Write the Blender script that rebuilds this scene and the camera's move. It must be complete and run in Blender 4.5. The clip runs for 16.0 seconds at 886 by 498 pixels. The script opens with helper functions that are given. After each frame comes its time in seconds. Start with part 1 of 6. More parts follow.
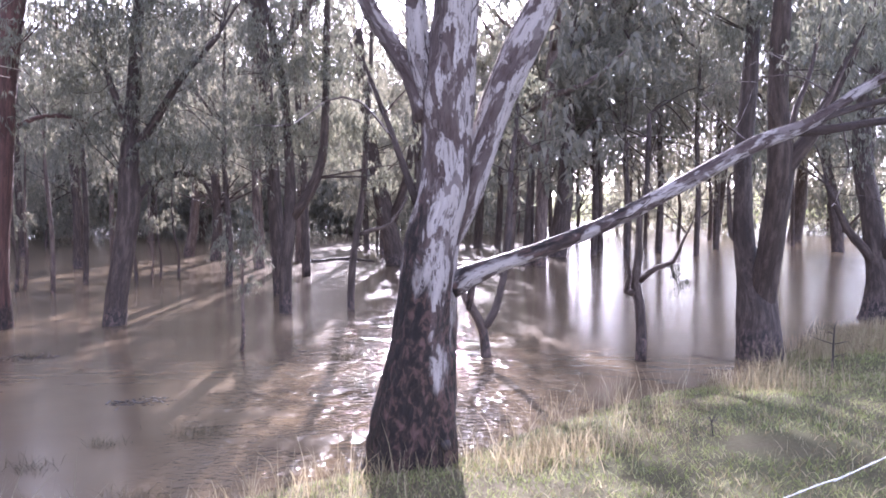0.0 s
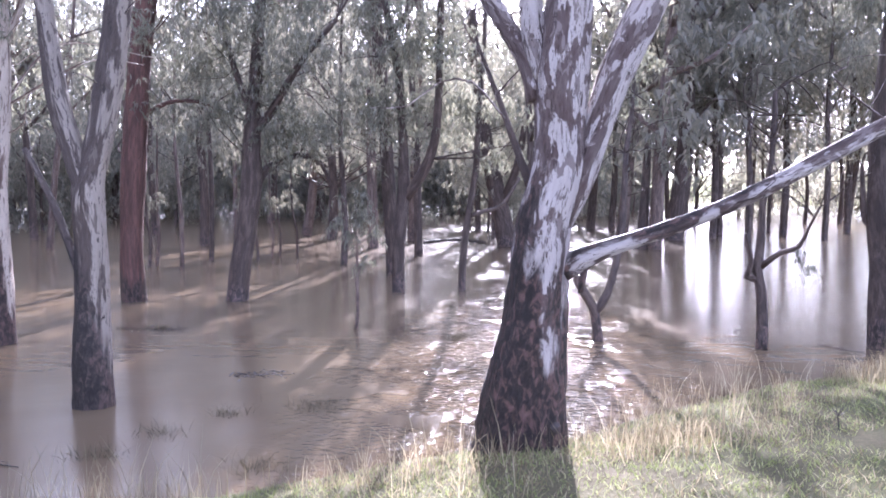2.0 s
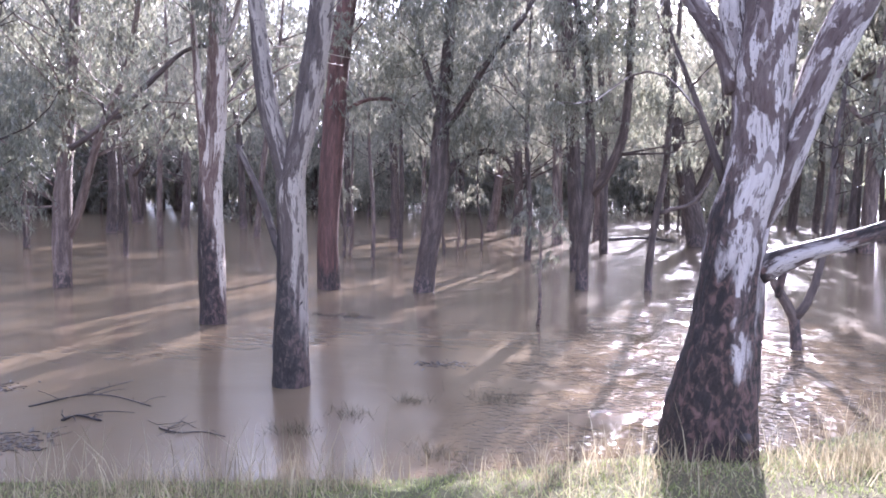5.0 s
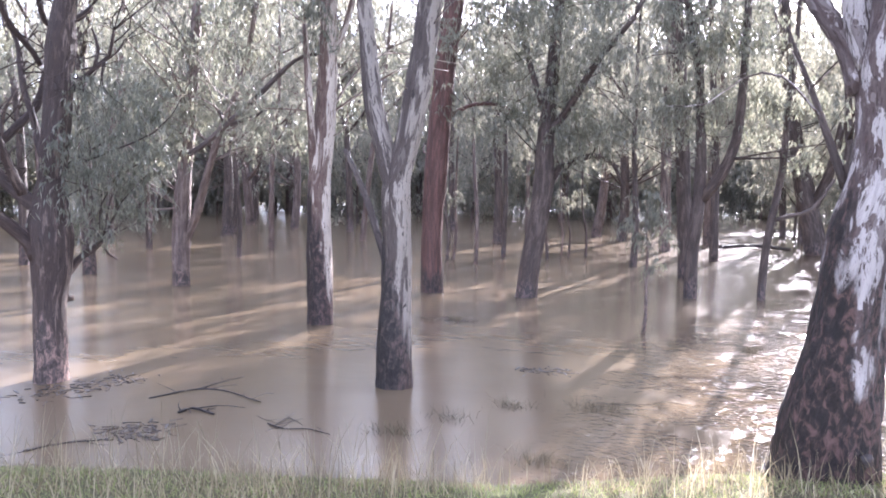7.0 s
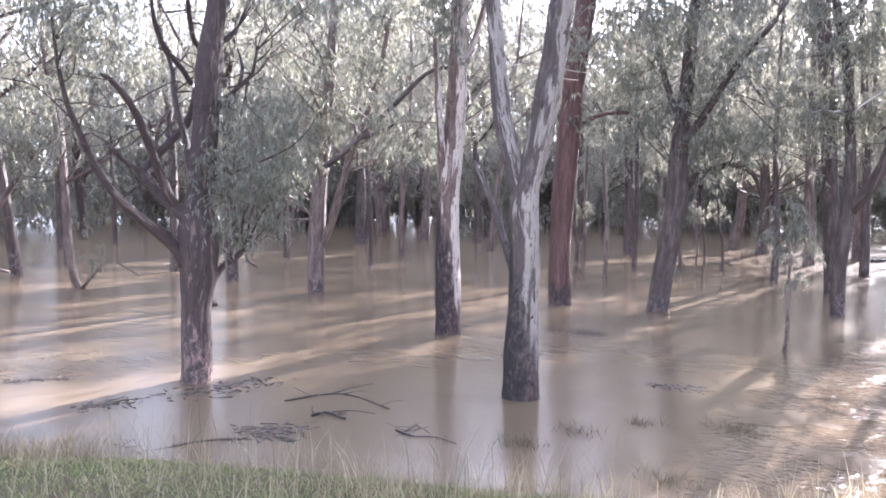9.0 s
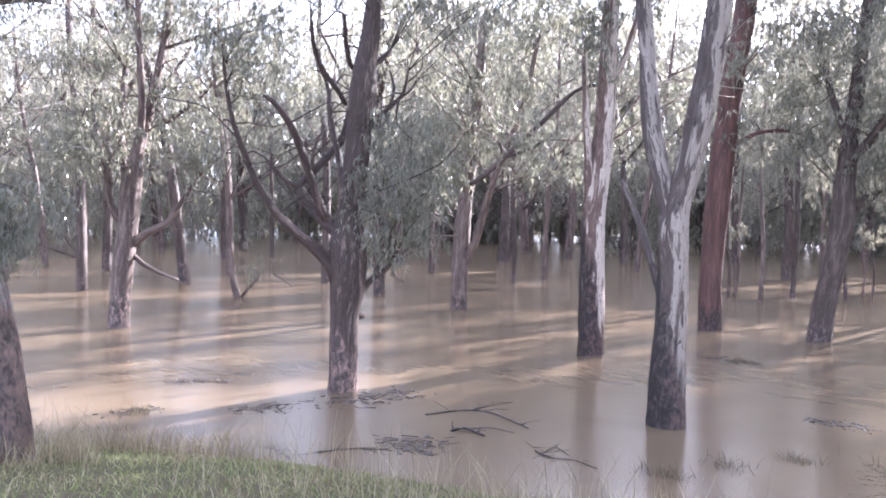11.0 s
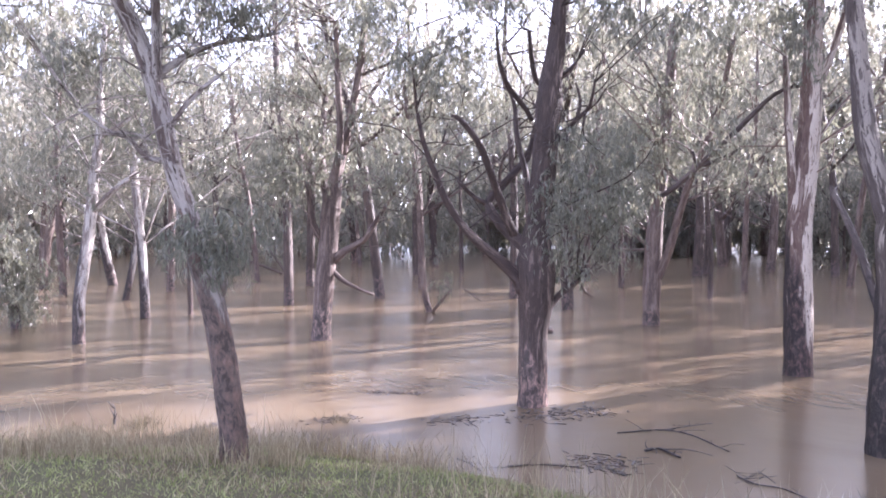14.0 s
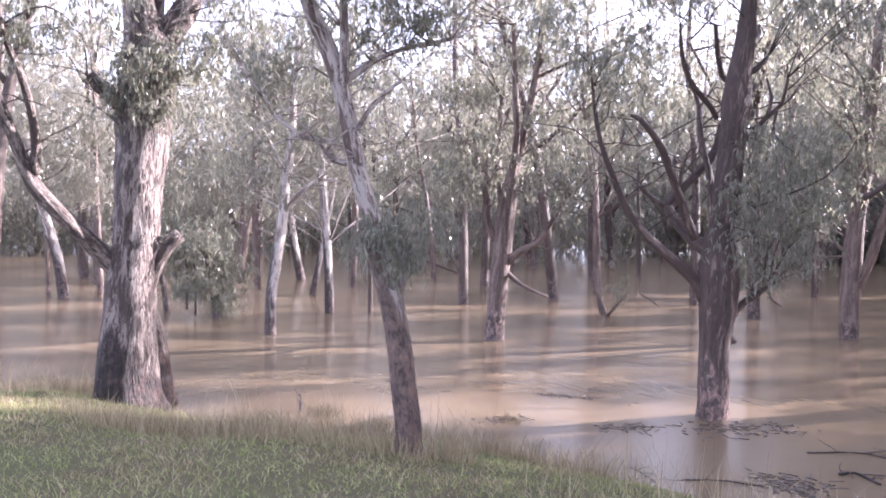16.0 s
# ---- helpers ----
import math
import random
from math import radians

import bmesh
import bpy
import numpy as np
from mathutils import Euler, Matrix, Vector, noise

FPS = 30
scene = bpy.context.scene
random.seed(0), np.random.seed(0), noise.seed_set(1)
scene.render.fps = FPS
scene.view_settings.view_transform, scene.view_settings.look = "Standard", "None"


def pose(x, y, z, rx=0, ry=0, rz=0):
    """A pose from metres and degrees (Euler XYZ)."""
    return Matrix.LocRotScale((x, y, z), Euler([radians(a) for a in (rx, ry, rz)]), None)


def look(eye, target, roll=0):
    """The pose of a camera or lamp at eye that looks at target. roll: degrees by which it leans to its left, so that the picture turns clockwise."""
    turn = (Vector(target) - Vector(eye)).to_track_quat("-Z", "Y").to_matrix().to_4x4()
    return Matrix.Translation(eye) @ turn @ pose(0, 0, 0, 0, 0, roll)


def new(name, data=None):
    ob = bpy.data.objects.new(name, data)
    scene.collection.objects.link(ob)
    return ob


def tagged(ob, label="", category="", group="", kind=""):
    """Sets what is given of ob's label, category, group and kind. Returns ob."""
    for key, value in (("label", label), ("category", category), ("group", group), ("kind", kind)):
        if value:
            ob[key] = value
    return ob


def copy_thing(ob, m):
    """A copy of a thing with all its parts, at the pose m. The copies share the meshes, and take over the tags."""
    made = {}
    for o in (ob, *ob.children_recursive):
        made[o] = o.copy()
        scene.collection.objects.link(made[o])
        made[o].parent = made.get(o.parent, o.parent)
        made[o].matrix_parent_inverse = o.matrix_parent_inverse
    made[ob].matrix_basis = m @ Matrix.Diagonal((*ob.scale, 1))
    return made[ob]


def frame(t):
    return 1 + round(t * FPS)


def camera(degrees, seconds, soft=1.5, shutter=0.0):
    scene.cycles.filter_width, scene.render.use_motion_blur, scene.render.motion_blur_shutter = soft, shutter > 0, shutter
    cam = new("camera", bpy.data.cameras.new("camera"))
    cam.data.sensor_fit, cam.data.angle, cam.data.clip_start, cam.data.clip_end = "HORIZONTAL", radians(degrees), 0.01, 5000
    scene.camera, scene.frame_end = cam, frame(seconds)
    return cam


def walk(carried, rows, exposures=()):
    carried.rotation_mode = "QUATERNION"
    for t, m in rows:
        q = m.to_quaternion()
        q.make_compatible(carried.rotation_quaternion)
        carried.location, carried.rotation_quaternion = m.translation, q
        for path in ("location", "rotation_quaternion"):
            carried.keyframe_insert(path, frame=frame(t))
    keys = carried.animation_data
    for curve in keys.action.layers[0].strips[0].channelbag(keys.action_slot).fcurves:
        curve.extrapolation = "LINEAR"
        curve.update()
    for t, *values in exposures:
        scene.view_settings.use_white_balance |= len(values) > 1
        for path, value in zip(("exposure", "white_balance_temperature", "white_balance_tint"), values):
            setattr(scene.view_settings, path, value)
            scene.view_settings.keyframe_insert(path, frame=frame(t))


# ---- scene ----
EYE = 2.4
cam = camera(57.2, 16.0, soft=1.8)
PATH = [
    (0.0, pose(0, 0, EYE, 86.79, 0.21, 0.00)),
    (0.5, pose(0, 0, EYE, 86.17, 0.20, 2.18)),
    (1.0, pose(0, 0, EYE, 86.08, 0.21, 4.57)),
    (1.5, pose(0, 0, EYE, 85.52, 0.08, 5.97)),
    (2.0, pose(0, 0, EYE, 85.50, 0.11, 7.86)),
    (2.5, pose(0, 0, EYE, 85.51, 0.02, 10.29)),
    (3.0, pose(0, 0, EYE, 85.40, -0.27, 11.96)),
    (3.5, pose(0, 0, EYE, 85.23, -0.47, 13.61)),
    (4.0, pose(0, 0, EYE, 84.84, -0.20, 15.82)),
    (4.5, pose(0, 0, EYE, 84.87, -0.33, 18.16)),
    (4.7, pose(0, 0, EYE, 85.03, -0.32, 19.29)),
    (6.8, pose(0, 0, EYE, 85.23, -0.47, 27.31)),
    (7.0, pose(0, 0, EYE, 85.45, -0.49, 28.12)),
    (7.5, pose(0, 0, EYE, 85.50, -0.36, 30.52)),
    (8.0, pose(0, 0, EYE, 85.69, -0.25, 32.42)),
    (8.5, pose(0, 0, EYE, 85.88, -0.19, 34.48)),
    (9.0, pose(0, 0, EYE, 86.15, -0.31, 37.12)),
    (9.5, pose(0, 0, EYE, 86.40, -0.53, 39.29)),
    (10.0, pose(0, 0, EYE, 86.80, -0.74, 41.99)),
    (10.2, pose(0, 0, EYE, 86.81, -0.73, 43.31)),
    (12.3, pose(0, 0, EYE, 87.85, -0.34, 52.28)),
    (12.5, pose(0, 0, EYE, 87.72, 0.20, 53.27)),
    (13.0, pose(0, 0, EYE, 87.97, 0.06, 55.33)),
    (13.5, pose(0, 0, EYE, 87.97, 0.17, 58.24)),
    (14.0, pose(0, 0, EYE, 88.22, 0.08, 60.42)),
    (14.5, pose(0, 0, EYE, 87.89, 0.51, 62.83)),
    (15.0, pose(0, 0, EYE, 88.32, -0.04, 66.27)),
    (15.5, pose(0, 0, EYE, 88.09, -0.03, 69.14)),
    (16.0, pose(0, 0, EYE, 88.27, -0.57, 72.69)),
]
walk(cam, PATH, [(0.0, 2.3, 5550, 32), (3.0, 2.65, 5300, 30), (4.5, 2.6, 5350, 30), (7.0, 2.85, 5600, 24), (10.0, 2.88, 5600, 24), (12.5, 2.75, 5600, 28), (16.0, 2.55, 5800, 32)])

# ---- world and sun ----
SUN_AZ, SUN_EL = -1.5, 21.5          # degrees: azimuth to the right of +y, height
world = bpy.data.worlds.new("sky")
world.use_nodes = True
scene.world = world
wn = world.node_tree.nodes
sky = wn.new("ShaderNodeTexSky")
sky.sky_type = "NISHITA"
sky.sun_disc = False
sky.sun_elevation = radians(SUN_EL)
sky.sun_rotation = radians(SUN_AZ)
sky.air_density = 0.7
sky.dust_density = 1.0
wn["Background"].inputs["Strength"].default_value = 0.14
veil = wn.new("ShaderNodeHueSaturation")           # thin bright cloud takes most of the blue out of the sky
veil.inputs["Saturation"].default_value = 0.4
world.node_tree.links.new(sky.outputs[0], veil.inputs["Color"])
world.node_tree.links.new(veil.outputs[0], wn["Background"].inputs[0])

sun = bpy.data.lights.new("sun", "SUN")
sun.energy = 4.4
sun.angle = radians(0.53)
sun.color = (1.0, 0.93, 0.82)
sun_ob = new("sun", sun)
_a, _e = radians(SUN_AZ), radians(SUN_EL)
sun_ob.matrix_world = look((60 * math.sin(_a) * math.cos(_e), 60 * math.cos(_a) * math.cos(_e), 60 * math.sin(_e)), (0, 0, 0))


# ---- materials ----
def material(name):
    m = bpy.data.materials.new(name)
    m.use_nodes = True
    return m, m.node_tree.nodes, m.node_tree.links, m.node_tree.nodes["Principled BSDF"]


def coords(n, l, scale=(1, 1, 1), which="Object"):
    tc, mp = n.new("ShaderNodeTexCoord"), n.new("ShaderNodeMapping")
    mp.inputs["Scale"].default_value = scale
    l.new(tc.outputs[which], mp.inputs[0])
    return mp.outputs[0]


def along(n, l, scale):
    at, mp = n.new("ShaderNodeAttribute"), n.new("ShaderNodeMapping")
    at.attribute_name = "along"
    mp.inputs["Scale"].default_value = scale
    l.new(at.outputs["Vector"], mp.inputs[0])
    return mp.outputs[0]


def noise_tex(n, l, vec, scale, detail=4.0, rough=0.55, distort=0.0):
    t = n.new("ShaderNodeTexNoise")
    t.inputs["Scale"].default_value = scale
    t.inputs["Detail"].default_value = detail
    t.inputs["Roughness"].default_value = rough
    t.inputs["Distortion"].default_value = distort
    if vec is not None:
        l.new(vec, t.inputs["Vector"])
    return t.outputs["Fac"]


def ramp(n, l, fac, stops):
    r = n.new("ShaderNodeValToRGB")
    els = r.color_ramp.elements
    while len(els) < len(stops):
        els.new(0.5)
    for e, (p, c) in zip(els, stops):
        e.position = p
        e.color = (*c, 1) if len(c) == 3 else c
    l.new(fac, r.inputs[0])
    return r.outputs[0]


def mix(n, l, fac, a, b, mode="MIX"):
    m = n.new("ShaderNodeMix")
    m.data_type, m.blend_type = "RGBA", mode
    for sock, v in ((m.inputs[0], fac), (m.inputs[6], a), (m.inputs[7], b)):
        if isinstance(v, (int, float)):
            sock.default_value = v
        elif isinstance(v, tuple):
            sock.default_value = (*v, 1)
        else:
            l.new(v, sock)
    return m.outputs[2]


def mathn(n, l, op, a, b):
    m = n.new("ShaderNodeMath")
    m.operation = op
    for sock, v in zip(m.inputs, (a, b)):
        if isinstance(v, (int, float)):
            sock.default_value = v
        else:
            l.new(v, sock)
    return m.outputs[0]


def bump(n, l, height, strength, dist, shader, normal=None):
    b = n.new("ShaderNodeBump")
    b.inputs["Strength"].default_value = strength
    b.inputs["Distance"].default_value = dist
    l.new(height, b.inputs["Height"])
    if normal is not None:
        l.new(normal, b.inputs["Normal"])
    l.new(b.outputs[0], shader.inputs["Normal"])
    return b.outputs[0]


def bark(name, pale, dark, foot, stain, patch=0.5, sharp=0.05, grain=1.0, fine=12.0, tall=0.3, cracks=0.38, depth=0.045, flake=1.0, flank=0.0):
    """Gum bark: long peeling patches of two colours over each other, fissures, and a rough stained foot up to about stain metres."""
    m, n, l, p = material(name)
    long = along(n, l, (fine, fine, fine * tall))
    a = noise_tex(n, l, long, 1.0, 5.0, 0.6, 0.4)
    face, facing = n.new("ShaderNodeTexCoord"), n.new("ShaderNodeSeparateXYZ")          # flank makes bark darker towards -x and paler towards +x
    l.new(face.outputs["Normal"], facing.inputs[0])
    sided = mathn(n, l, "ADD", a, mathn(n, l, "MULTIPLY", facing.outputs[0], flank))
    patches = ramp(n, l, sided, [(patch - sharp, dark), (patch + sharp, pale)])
    second = noise_tex(n, l, along(n, l, (fine * 1.9, fine * 1.9, fine * 1.1 * tall + 2.0)), 1.0, 3.0, 0.6, 0.8)
    patches = mix(n, l, ramp(n, l, second, [(0.57, (0, 0, 0)), (0.60, (1, 1, 1))]), patches, tuple(0.72 * c + 0.28 * e for c, e in zip(dark, pale)))
    streak = noise_tex(n, l, along(n, l, (22, 22, 4.5)), 1.0, 4.0, 0.6)
    col = mix(n, l, ramp(n, l, streak, [(0.35, (0, 0, 0)), (0.7, (1, 1, 1))]), patches, mix(n, l, 0.55, dark, pale), "MIX")
    col = mix(n, l, 0.35, patches, col)
    crack = noise_tex(n, l, along(n, l, (30, 30, 6.0)), 1.0, 5.0, 0.7, 1.2)
    col = mix(n, l, ramp(n, l, crack, [(cracks - 0.04, (1, 1, 1)), (cracks + 0.04, (0, 0, 0))]), col, tuple(c * 0.6 for c in dark))
    big = noise_tex(n, l, along(n, l, (1.6, 1.6, 0.5)), 1.0, 3.0)
    col = mix(n, l, 0.5, col, ramp(n, l, big, [(0.3, tuple(c * 0.55 for c in pale)), (0.7, pale)]), "SOFT_LIGHT")
    # stained, rough foot with an uneven upper edge
    tc, sep = n.new("ShaderNodeTexCoord"), n.new("ShaderNodeSeparateXYZ")
    l.new(tc.outputs["Object"], sep.inputs[0])
    edge = mathn(n, l, "ADD", sep.outputs[2], mathn(n, l, "ADD", mathn(n, l, "MULTIPLY", mathn(n, l, "SUBTRACT", a, 0.5), 1.6 * max(stain, 0.3)), mathn(n, l, "MULTIPLY", mathn(n, l, "SUBTRACT", noise_tex(n, l, along(n, l, (5, 5, 0.6)), 1.0, 2.0), 0.5), 1.7 * max(stain, 0.3))))
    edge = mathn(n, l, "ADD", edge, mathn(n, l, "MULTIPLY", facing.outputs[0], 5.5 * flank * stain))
    low = n.new("ShaderNodeMapRange")
    low.interpolation_type = "SMOOTHSTEP"
    low.inputs[1].default_value, low.inputs[2].default_value = stain * 0.75, stain * 1.2
    low.inputs[3].default_value, low.inputs[4].default_value = 1.0, 0.0
    l.new(edge, low.inputs[0])
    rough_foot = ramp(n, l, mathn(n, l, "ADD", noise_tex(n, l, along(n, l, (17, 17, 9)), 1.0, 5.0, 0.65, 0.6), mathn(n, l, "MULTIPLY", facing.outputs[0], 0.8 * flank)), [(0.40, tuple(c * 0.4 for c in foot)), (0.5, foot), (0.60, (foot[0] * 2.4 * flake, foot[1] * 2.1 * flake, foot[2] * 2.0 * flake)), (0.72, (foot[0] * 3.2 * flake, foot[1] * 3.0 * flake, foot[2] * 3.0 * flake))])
    col = mix(n, l, low.outputs[0], col, rough_foot)
    l.new(col, p.inputs["Base Color"])
    rr = n.new("ShaderNodeMapRange")
    rr.inputs[3].default_value, rr.inputs[4].default_value = 0.45, 0.85
    l.new(streak, rr.inputs[0])
    l.new(rr.outputs[0], p.inputs["Roughness"])
    relief = mathn(n, l, "ADD", mathn(n, l, "MULTIPLY", streak, 0.6 * grain), mathn(n, l, "MULTIPLY", a, 0.7))
    bump(n, l, mathn(n, l, "ADD", relief, mathn(n, l, "MULTIPLY", crack, 12 * depth)), 0.9, depth, p)
    return m


BARK = {
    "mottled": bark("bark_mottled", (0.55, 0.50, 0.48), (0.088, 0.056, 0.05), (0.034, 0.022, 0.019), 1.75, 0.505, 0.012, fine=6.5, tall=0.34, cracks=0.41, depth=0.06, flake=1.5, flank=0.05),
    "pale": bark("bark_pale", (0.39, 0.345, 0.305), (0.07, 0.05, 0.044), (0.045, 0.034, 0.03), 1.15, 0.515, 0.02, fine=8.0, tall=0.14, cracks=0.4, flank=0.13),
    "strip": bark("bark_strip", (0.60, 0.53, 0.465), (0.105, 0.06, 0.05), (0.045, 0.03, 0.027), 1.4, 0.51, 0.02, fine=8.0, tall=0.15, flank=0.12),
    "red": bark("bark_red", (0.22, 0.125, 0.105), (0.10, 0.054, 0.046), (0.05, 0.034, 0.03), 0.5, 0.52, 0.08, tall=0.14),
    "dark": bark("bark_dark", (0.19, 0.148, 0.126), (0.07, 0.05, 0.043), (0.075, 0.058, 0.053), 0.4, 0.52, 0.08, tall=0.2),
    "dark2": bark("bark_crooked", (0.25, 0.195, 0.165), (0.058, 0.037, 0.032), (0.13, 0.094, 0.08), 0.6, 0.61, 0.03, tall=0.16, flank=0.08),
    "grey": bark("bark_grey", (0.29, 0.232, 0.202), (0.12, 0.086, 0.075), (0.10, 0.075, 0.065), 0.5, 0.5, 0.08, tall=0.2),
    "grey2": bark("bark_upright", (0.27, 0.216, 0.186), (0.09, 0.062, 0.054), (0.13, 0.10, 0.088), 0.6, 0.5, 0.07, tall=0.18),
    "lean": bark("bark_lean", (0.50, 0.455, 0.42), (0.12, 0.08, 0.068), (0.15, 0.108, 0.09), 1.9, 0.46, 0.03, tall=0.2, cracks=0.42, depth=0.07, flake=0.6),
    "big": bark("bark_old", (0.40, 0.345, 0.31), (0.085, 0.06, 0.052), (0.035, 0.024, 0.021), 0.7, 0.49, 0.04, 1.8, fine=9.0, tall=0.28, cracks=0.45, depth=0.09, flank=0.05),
    # flank here paints the sunward side of the white trunks paler
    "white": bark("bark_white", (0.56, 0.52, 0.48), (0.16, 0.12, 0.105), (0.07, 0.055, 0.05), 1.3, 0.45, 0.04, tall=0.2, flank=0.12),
}


def leaf_material(name, a, b, c, through_light=0.4):
    """Leaves with a colour of their own each; light shines through in part, and wet faces glint."""
    m, n, l, p = material(name)
    g = n.new("ShaderNodeNewGeometry")
    col = ramp(n, l, g.outputs["Random Per Island"], [(0.0, a), (0.6, b), (1.0, c)])
    l.new(col, p.inputs["Base Color"])
    p.inputs["Roughness"].default_value = 0.3
    p.inputs["Specular IOR Level"].default_value = 0.8
    tr = n.new("ShaderNodeBsdfTranslucent")
    l.new(mix(n, l, 1.0, col, (1.17, 1.17, 0.98), "MULTIPLY"), tr.inputs[0])
    mx = n.new("ShaderNodeMixShader")
    mx.inputs[0].default_value = through_light
    l.new(p.outputs[0], mx.inputs[1])
    l.new(tr.outputs[0], mx.inputs[2])
    l.new(mx.outputs[0], n["Material Output"].inputs[0])
    return m


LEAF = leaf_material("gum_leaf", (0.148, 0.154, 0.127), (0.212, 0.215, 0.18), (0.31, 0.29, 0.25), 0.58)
# far leaves: same gum leaf, lightened to put distance haze into the colour
LEAF_HAZE = leaf_material("gum_leaf_hazed", (0.195, 0.192, 0.168), (0.285, 0.278, 0.245), (0.415, 0.38, 0.335), 0.6)

# muddy floodwater with fine ripples
WATER, n, l, p = material("floodwater")
murk = noise_tex(n, l, coords(n, l, (0.35, 0.35, 1)), 1.0, 4.0, 0.5, 0.6)
l.new(ramp(n, l, murk, [(0.3, (0.155, 0.112, 0.07)), (0.7, (0.205, 0.155, 0.10))]), p.inputs["Base Color"])
p.inputs["IOR"].default_value = 1.33
w1 = noise_tex(n, l, coords(n, l, (1.3, 2.6, 1)), 1.0, 2.0, 0.5, 0.4)
w2 = noise_tex(n, l, coords(n, l, (11, 14, 1)), 1.0, 1.5, 0.5, 0.6)
calm = ramp(n, l, noise_tex(n, l, coords(n, l, (0.16, 0.22, 1)), 1.0, 2.0), [(0.4, (0.1, 0.1, 0.1)), (0.62, (0.38, 0.38, 0.38))])
lane = n.new("ShaderNodeTexGradient")              # a livelier current runs past the big gum
lane.gradient_type = "SPHERICAL"
mp = n.new("ShaderNodeMapping")
mp.vector_type = "TEXTURE"
mp.inputs["Location"].default_value = (-0.55, 10.0, 0)
mp.inputs["Scale"].default_value = (2.6, 13.0, 5)
tc = n.new("ShaderNodeTexCoord")
l.new(tc.outputs["Object"], mp.inputs[0])
l.new(mp.outputs[0], lane.inputs[0])
gust = ramp(n, l, noise_tex(n, l, coords(n, l, (1.1, 0.9, 1)), 1.0, 3.0, 0.6), [(0.40, (0.12, 0.12, 0.12)), (0.52, (1, 1, 1))])
lively = mathn(n, l, "MULTIPLY", lane.outputs["Fac"], gust)
film = n.new("ShaderNodeMapRange")                  # rain dimples dull the still water
film.inputs[3].default_value, film.inputs[4].default_value = 0.19, 0.03
l.new(lively, film.inputs[0])
film.inputs[2].default_value = 0.35
l.new(film.outputs[0], p.inputs["Roughness"])
small = mathn(n, l, "MULTIPLY", w2, mathn(n, l, "ADD", mathn(n, l, "MULTIPLY", lively, 1.7), mathn(n, l, "MULTIPLY", calm, 0.05)))
hgt = mathn(n, l, "ADD", mathn(n, l, "MULTIPLY", w1, mathn(n, l, "ADD", calm, mathn(n, l, "MULTIPLY", lively, 0.9))), small)
bump(n, l, hgt, 1.0, 0.03, p)

# bank soil and short turf
SOIL, n, l, p = material("bank_soil")
patchy = noise_tex(n, l, coords(n, l, (0.7, 0.7, 0.7)), 1.0, 5.0, 0.6)
fine = noise_tex(n, l, coords(n, l, (30, 30, 30)), 1.0, 3.0, 0.6)
turf = mix(n, l, 0.5, ramp(n, l, patchy, [(0.38, (0.17, 0.13, 0.085)), (0.5, (0.15, 0.135, 0.075)), (0.66, (0.13, 0.145, 0.065))]), ramp(n, l, fine, [(0.3, (0.055, 0.055, 0.032)), (0.7, (0.18, 0.165, 0.105))]))
gap = n.new("ShaderNodeVectorMath")
gap.operation = "LENGTH"
l.new(coords(n, l), gap.inputs[0])
side = n.new("ShaderNodeSeparateXYZ")
l.new(coords(n, l), side.inputs[0])
lush = mathn(n, l, "MULTIPLY", mathn(n, l, "GREATER_THAN", gap.outputs["Value"], 70.0), mathn(n, l, "GREATER_THAN", side.outputs[0], 6.0))                # open pasture beyond the clearing
l.new(mix(n, l, lush, turf, ramp(n, l, patchy, [(0.35, (0.27, 0.30, 0.09)), (0.65, (0.36, 0.37, 0.13))])), p.inputs["Base Color"])
p.inputs["Roughness"].default_value = 0.95
p.inputs["Specular IOR Level"].default_value = 0.08
bump(n, l, fine, 0.6, 0.03, p)


def blade_material(name, stops):
    m, n, l, p = material(name)
    g = n.new("ShaderNodeNewGeometry")
    col = ramp(n, l, g.outputs["Random Per Island"], stops)
    l.new(col, p.inputs["Base Color"])
    p.inputs["Roughness"].default_value = 0.6
    p.inputs["Specular IOR Level"].default_value = 0.2
    tr = n.new("ShaderNodeBsdfTranslucent")
    l.new(col, tr.inputs[0])
    mx = n.new("ShaderNodeMixShader")
    mx.inputs[0].default_value = 0.4
    l.new(p.outputs[0], mx.inputs[1])
    l.new(tr.outputs[0], mx.inputs[2])
    l.new(mx.outputs[0], n["Material Output"].inputs[0])
    return m


GRASS_GREEN = blade_material("green_grass", [(0.0, (0.22, 0.26, 0.085)), (0.65, (0.36, 0.40, 0.165)), (1.0, (0.54, 0.52, 0.29))])
GRASS_DRY = blade_material("dry_grass", [(0.0, (0.22, 0.175, 0.105)), (0.6, (0.40, 0.335, 0.21)), (1.0, (0.58, 0.50, 0.34))])
REED = blade_material("drowned_grass", [(0.0, (0.08, 0.07, 0.045)), (0.7, (0.15, 0.125, 0.08)), (1.0, (0.25, 0.21, 0.13))])

WIRE, n, l, p = material("galvanised_wire")
l.new(ramp(n, l, noise_tex(n, l, coords(n, l, (60, 60, 60)), 1.0), [(0.3, (0.55, 0.55, 0.55)), (0.7, (0.8, 0.8, 0.8))]), p.inputs["Base Color"])
p.inputs["Roughness"].default_value = 0.4


